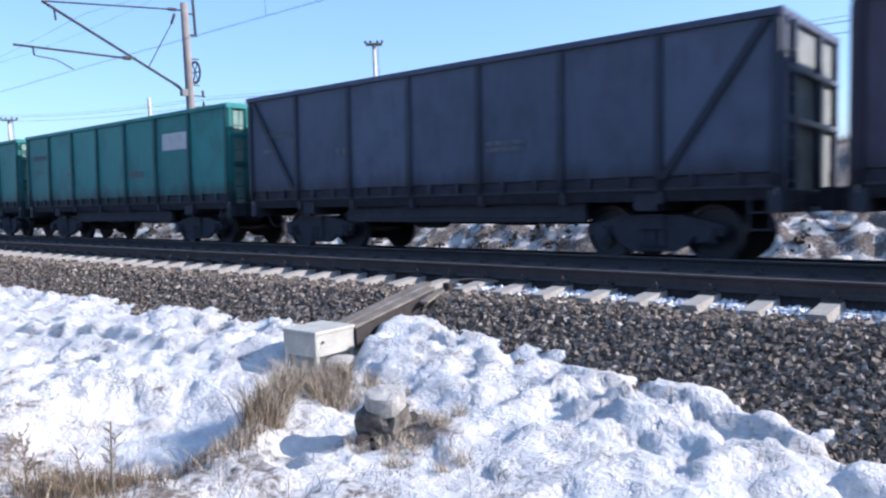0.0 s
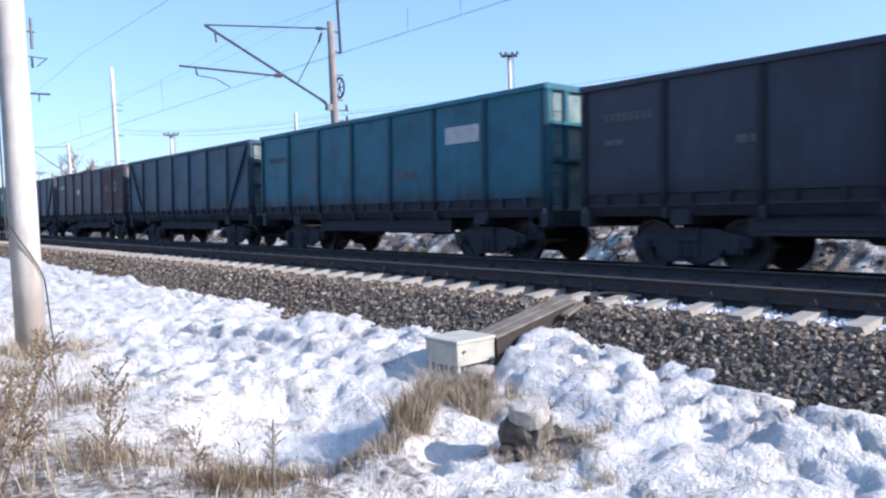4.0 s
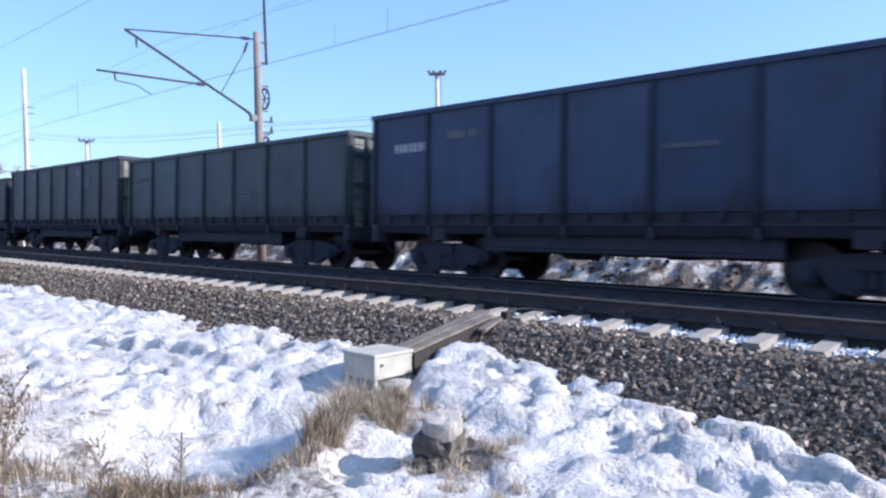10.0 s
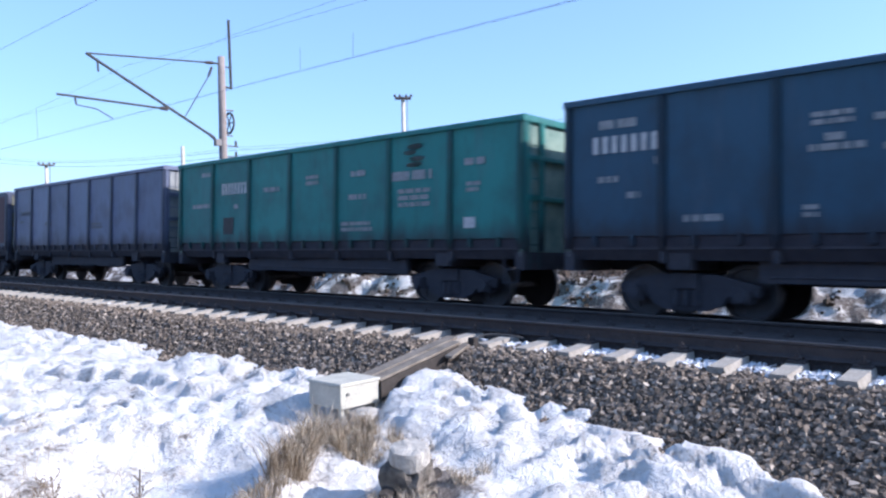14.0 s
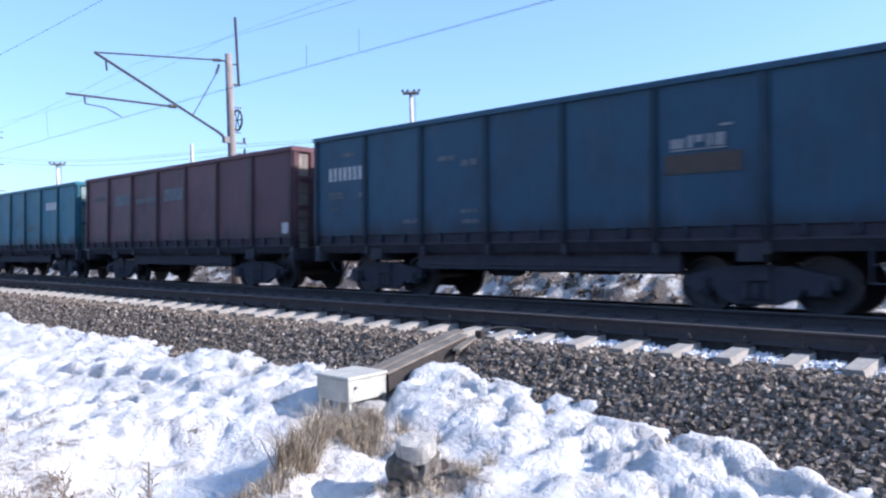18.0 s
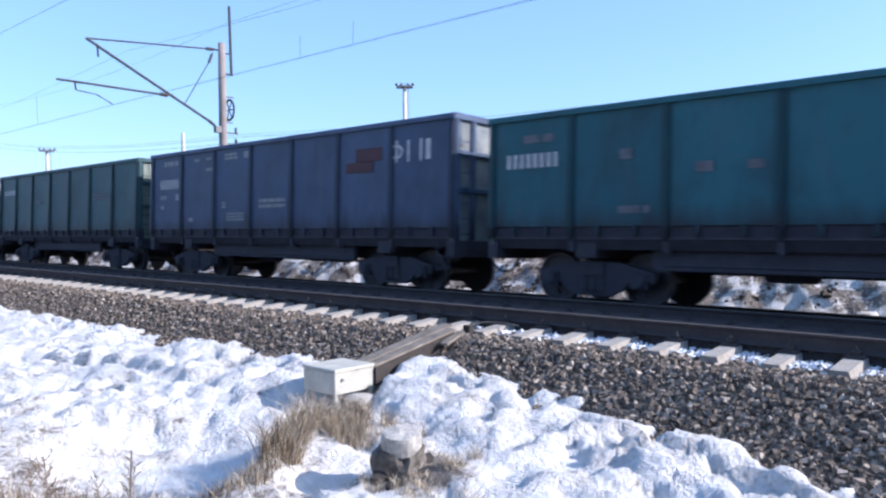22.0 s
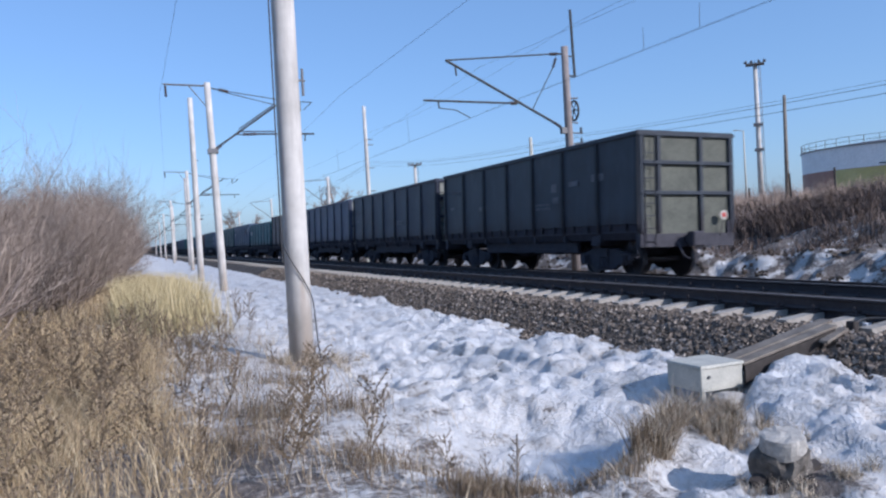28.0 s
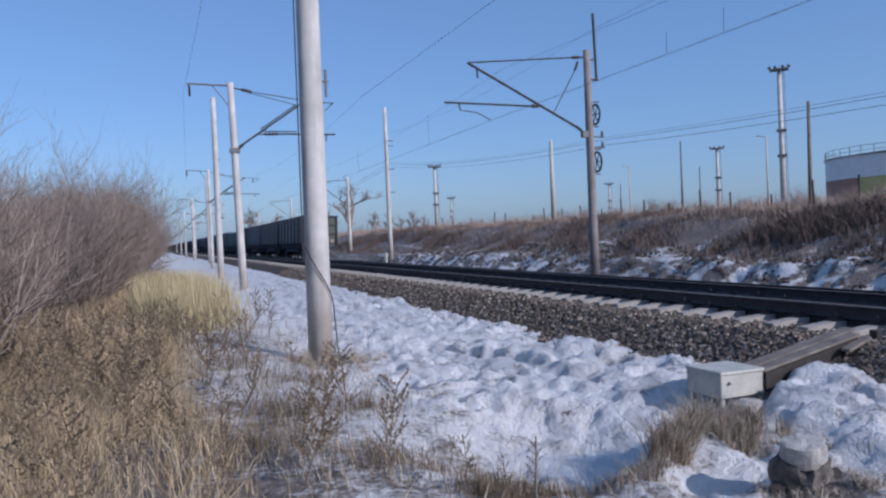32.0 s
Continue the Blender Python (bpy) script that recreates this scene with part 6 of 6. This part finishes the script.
beyond = spread(45000, 30, 90, 14, 150, lambda x, y: max(0.15, clumpy(x, y, 5)), lambda x, y: 0.9)
blades("bank_grass", beyond, RUSSET, "dry grass on the flat beyond the bank", 0.022, 0.4, 9)
dark = spread(120000, 16.3, 27, 5, 90, lambda x, y: max(0.0, clumpy(x, y, 2.6) - 0.45) * 2.2 * ease(17.2, 19, x) + 0.5 * max(0, clumpy(x, y, 0.6) - 0.55), lambda x, y: 0.16 + 0.32 * ease(17.5, 20, x))
for _ in range(6500):
    x, y = rg.gauss(22.0, 0.8), rg.gauss(20.4, 1.5)
    dark.append((x, y, ground_z(x, y) - 0.02, rg.uniform(0.3, 0.85)))
blades("bank_scrub", dark, SCRUB, "dark low scrub between snow patches on the far bank", 0.012, 0.9, 10)


def prisms(name, segs, mat):
    """Twigs as three-sided bars: pairs of ends with their radii."""
    a, b = np.array([s[0] for s in segs]), np.array([s[1] for s in segs])
    ra, rb = np.array([s[2] for s in segs])[:, None], np.array([s[3] for s in segs])[:, None]
    d = b - a
    d /= np.linalg.norm(d, axis=1, keepdims=True) + 1e-9
    u = np.cross(d, np.where(np.abs(d[:, 2:3]) < 0.9, [[0, 0, 1.0]], [[1.0, 0, 0]]))
    u /= np.linalg.norm(u, axis=1, keepdims=True) + 1e-9
    w = np.cross(d, u)
    v = np.zeros((len(segs), 6, 3), dtype=np.float32)
    for i in range(3):
        c, s = math.cos(2.0944 * i), math.sin(2.0944 * i)
        v[:, i], v[:, 3 + i] = a + ra * (c * u + s * w), b + rb * (c * u + s * w)
    f = np.array([[0, 1, 4, 3], [1, 2, 5, 4], [2, 0, 3, 5]])
    return raw_mesh(name, v.reshape(-1, 3), (f[None] + 6 * np.arange(len(segs))[:, None, None]).reshape(-1, 4), mat)


def grow(seed, height, stems, levels, spread_, shrink=0.72, forks=(2, 4), r0=0.03):
    """Branching stems from one root: thick ones and twigs apart."""
    r = random.Random(seed)
    thick, thin = [], []

    def go(p, d, length, rad, level):
        q = p
        for _ in range(3):
            d = (d + Vector((r.gauss(0, 0.2), r.gauss(0, 0.2), r.gauss(0.06, 0.1)))).normalized()
            e = q + d * (length / 3)
            (thick if level < 2 else thin).append((tuple(q), tuple(e), rad, rad * 0.86))
            q, rad = e, rad * 0.86
            if level < levels:
                for _ in range(r.randint(*forks) - 1):
                    side = Vector((r.gauss(0, 1), r.gauss(0, 1), r.gauss(0.25, 0.5))).normalized()
                    go(q, (d * (1 - spread_) + side * spread_).normalized(), length * shrink * r.uniform(0.6, 1.05), rad * 0.6, level + 1)

    for _ in range(stems):
        a = r.uniform(0, 6.283)
        go(Vector((0.12 * math.cos(a), 0.12 * math.sin(a), -0.05)), Vector((0.35 * math.cos(a), 0.35 * math.sin(a), 1)).normalized(), height * r.uniform(0.45, 0.6), r0, 0)
    return thick, thin


def woody(name, seed, height, label, category, group, **k):
    thick, thin = grow(seed, height, **k)
    w = thing(name, label, category, pose(0, 0, 0), group)
    part("trunk", prisms("trunk", thick, TWIG), None, w)
    part("crown", prisms("crown", thin, TWIG), None, w)
    return w


shrubs = [woody("bare_shrub", 100 + i, 2.6, "leafless grey-brown shrub in a thicket beside the line", "shrub", "thicket shrubs", stems=7, levels=3, spread_=0.46, r0=0.02) for i in range(5)]
for i in range(210):
    y = 13 + (i / 210) ** 1.7 * 150
    x = -1.6 - abs(rg.gauss(0, 1)) * (1.3 + 0.03 * y) - 1.5 * ease(24, 13, y) + 0.03 * max(0, y - 45)
    copy_thing(shrubs[i % 5], pose(x, y, ground_z(x, y), rg.uniform(-6, 6), rg.uniform(-6, 6), rg.uniform(0, 360)) @ Matrix.Scale(rg.uniform(0.8, 1.2) * (1.02 + 0.68 * ease(14, 34, y)), 4))
# unseen shrubs behind the camera, added to darken reflections in the wagon sides
for i in range(110):
    y = -60 + 0.68 * i
    x = -8.5 - abs(rg.gauss(0, 2.6))
    copy_thing(shrubs[i % 5], pose(x, y, ground_z(x, y), 0, 0, rg.uniform(0, 360)) @ Matrix.Scale(rg.uniform(1.7, 2.6), 4))
trees = [woody("bare_tree", 200 + i, 7.0, "leafless distant tree with a fine twiggy crown", "tree", "distant trees", stems=1, levels=4, spread_=0.5, shrink=0.66, r0=0.3) for i in range(2)]
for i, (az, dist, s) in enumerate(((13.6, 150, 1.8), (6.6, 170, 1.5), (12.2, 165, 1.0), (15.8, 165, 0.8), (16.8, 170, 0.75), (18.4, 175, 0.8), (19.2, 180, 0.65), (8.6, 210, 1.2), (7.8, 215, 0.75), (9.4, 205, 0.7), (17.6, 168, 0.6))):
    x, y = on_ray(az, dist)
    copy_thing(trees[i % 2], pose(x, y, ground_z(x, y) - 0.1, 0, 0, 67 * i) @ Matrix.Scale(s, 4))
for i in range(90):
    az, dist = rg.uniform(14, 52), rg.uniform(36, 100)
    x, y = on_ray(az, dist)
    if x > 27:
        copy_thing(shrubs[i % 5], pose(x, y, ground_z(x, y), 0, 0, rg.uniform(0, 360)) @ Matrix.Scale(rg.uniform(0.3, 0.55), 4))
sapling = copy_thing(shrubs[2], pose(-2.35, 10.2, ground_z(-2.35, 10.2), 0, 4, 40) @ Matrix.Scale(1.35, 4))
tagged(sapling, "leafless sapling with thin upright twigs", group="saplings")


def weed(seed, height):
    """A dead weed: a wiry stem with side sprays of small dry seed heads."""
    r = random.Random(seed)
    w = thing("dead_weed", "dark dead weed with dry seed heads in the snow", "weed", pose(0, 0, 0), "dead weeds")
    stem, spray, p, d = [], [], Vector((0, 0, -0.03)), Vector((r.gauss(0, 0.08), r.gauss(0, 0.08), 1)).normalized()
    n = 12
    for i in range(n):
        d = (d + Vector((r.gauss(0, 0.06), r.gauss(0, 0.06), 0.05))).normalized()
        q = p + d * height / n
        stem.append((tuple(p), tuple(q), 0.006 * (1 - 0.5 * i / n), 0.006 * (1 - 0.5 * (i + 1) / n)))
        if i > 2:
            for _ in range(2):
                a = r.uniform(0, 6.283)
                e, u = q, Vector((math.cos(a), math.sin(a), r.uniform(0.5, 1.2))).normalized()
                for k in range(5):
                    f = e + u * height * 0.055 * (1.2 - i / n * 0.5)
                    spray.append((tuple(e), tuple(f), 0.0032, 0.0026))
                    for _ in range(3):
                        g = f + Vector((r.gauss(0, 1), r.gauss(0, 1), r.gauss(0.3, 1))).normalized() * 0.024
                        spray.append((tuple(f), tuple(g), 0.0075, 0.003))
                    u, e = (u + Vector((r.gauss(0, 0.2), r.gauss(0, 0.2), 0.1))).normalized(), f
        p = q
    bm = bmesh.new()
    piped(bm, [stem[0][0]] + [q[1] for q in stem], 0.0045, 5)
    part("stem", bm, STALK, w)
    tagged(part("seed_head", prisms("seed_head", spray, STALK), None, w), kind="stuff")
    return w


rg = random.Random(64)
weeds = [weed(300 + i, 0.85) for i in range(4)]
for i, (x, y, s) in enumerate(((1.42, 5.35, 0.9), (1.0, 9.6, 1.05), (-0.75, 9.2, 1.25), (1.7, 8.9, 0.8), (0.9, 5.9, 0.75), (0.55, 7.6, 0.95), (-1.0, 7.2, 1.1), (0.1, 6.3, 0.95), (1.75, 6.5, 0.5), (1.25, 7.3, 0.85),
                               (-0.2, 11.5, 1.1), (0.7, 12.5, 0.9), (1.3, 13.5, 0.8), (1.9, 10.6, 0.6), (-1.6, 8.4, 1.2), (2.35, 4.95, 0.45), (1.95, 5.15, 0.5), (1.6, 15.5, 0.8), (-0.5, 8.0, 1.0), (-1.9, 11.0, 1.3),
                               (2.1, 5.9, 0.4), (2.5, 5.6, 0.35), (0.2, 14.5, 1.0), (1.0, 17.0, 0.9))):
    copy_thing(weeds[i % 4], pose(x, y, ground_z(x, y), rg.uniform(-5, 5), rg.uniform(-5, 5), rg.uniform(0, 360)) @ Matrix.Scale(s, 4))
for i in range(36):
    x, y = rg.uniform(-3.2, 0.2), rg.uniform(5, 13)
    copy_thing(weeds[i % 4], pose(x, y, ground_z(x, y), rg.uniform(-14, 14), rg.uniform(-14, 14), rg.uniform(0, 360)) @ Matrix.Scale(rg.uniform(0.8, 1.35), 4))
for i in range(50):
    y = rg.uniform(4.2, 17)
    x = rg.uniform(-2.6, 0.9 + 0.1 * min(y, 13))
    copy_thing(weeds[i % 4], pose(x, y, ground_z(x, y), rg.uniform(-12, 12), rg.uniform(-12, 12), rg.uniform(0, 360)) @ Matrix.Scale(rg.uniform(0.55, 1.05), 4))
for o in (*shrubs, *trees, *weeds):
    for c in (*o.children_recursive, o):
        bpy.data.objects.remove(c)
bm = bmesh.new()
v = tube(bm, (2.3, 4.75, -0.6), (2.33, 4.77, -0.1), 0.011, 0.006, n=6)
solid("cut_stalk", bm, TIMBER, "single pale broken stalk standing in the snow", "stalk")


# ---- what moves ----
# seconds, and how far the train has rolled
ROLLED = [(t, 12.38 * t + d) for t, d in (
    (0.0, 0.72), (1.0, 0.68), (2.5, 0.58), (4.5, 0.32), (6.0, 0.08), (8.0, 0.02), (10.0, -0.18), (12.0, -0.34), (14.0, -0.42), (16.5, -0.52),
    (18.5, -0.54), (20.0, -0.36), (21.5, -0.28), (23.0, -0.14), (24.0, 0.42), (25.0, 0.74), (26.5, 0.78), (28.5, 0.6), (30.0, 0.6), (32.0, 0.6))]


def rolled(t):
    for (t0, a), (t1, b) in zip(ROLLED, ROLLED[1:]):
        if t <= t1:
            return a + (b - a) * (t - t0) / (t1 - t0)
    return ROLLED[-1][1]


def motions():
    """The train rolls along the far track, and its wheels turn."""
    for k, w in fleet.items():
        walk(w, [(t, pose(TRACK_2, FRONT + PITCH * k - HALF + s, RAIL_2, 0, CANT, 0)) for t, s in ROLLED])
    turning = {}
    for w in fleet.values():
        for b in w.children:
            if not b.name.startswith("bogie"):
                continue
            for o in b.children:
                if not o.name.startswith("wheelset"):
                    continue
                side = o.location.y > 0
                if side not in turning:
                    walk(o, [(i / FPS, pose(0, 0.925 if side else -0.925, 0.478, -math.degrees(rolled(i / FPS) / 0.478) % 360)) for i in range(32 * FPS + 1)])
                    turning[side] = o.animation_data
                else:
                    o.rotation_mode = "QUATERNION"
                    keys = o.animation_data_create()
                    keys.action = turning[side].action
                    keys.action_slot = turning[side].action_slot


motions()
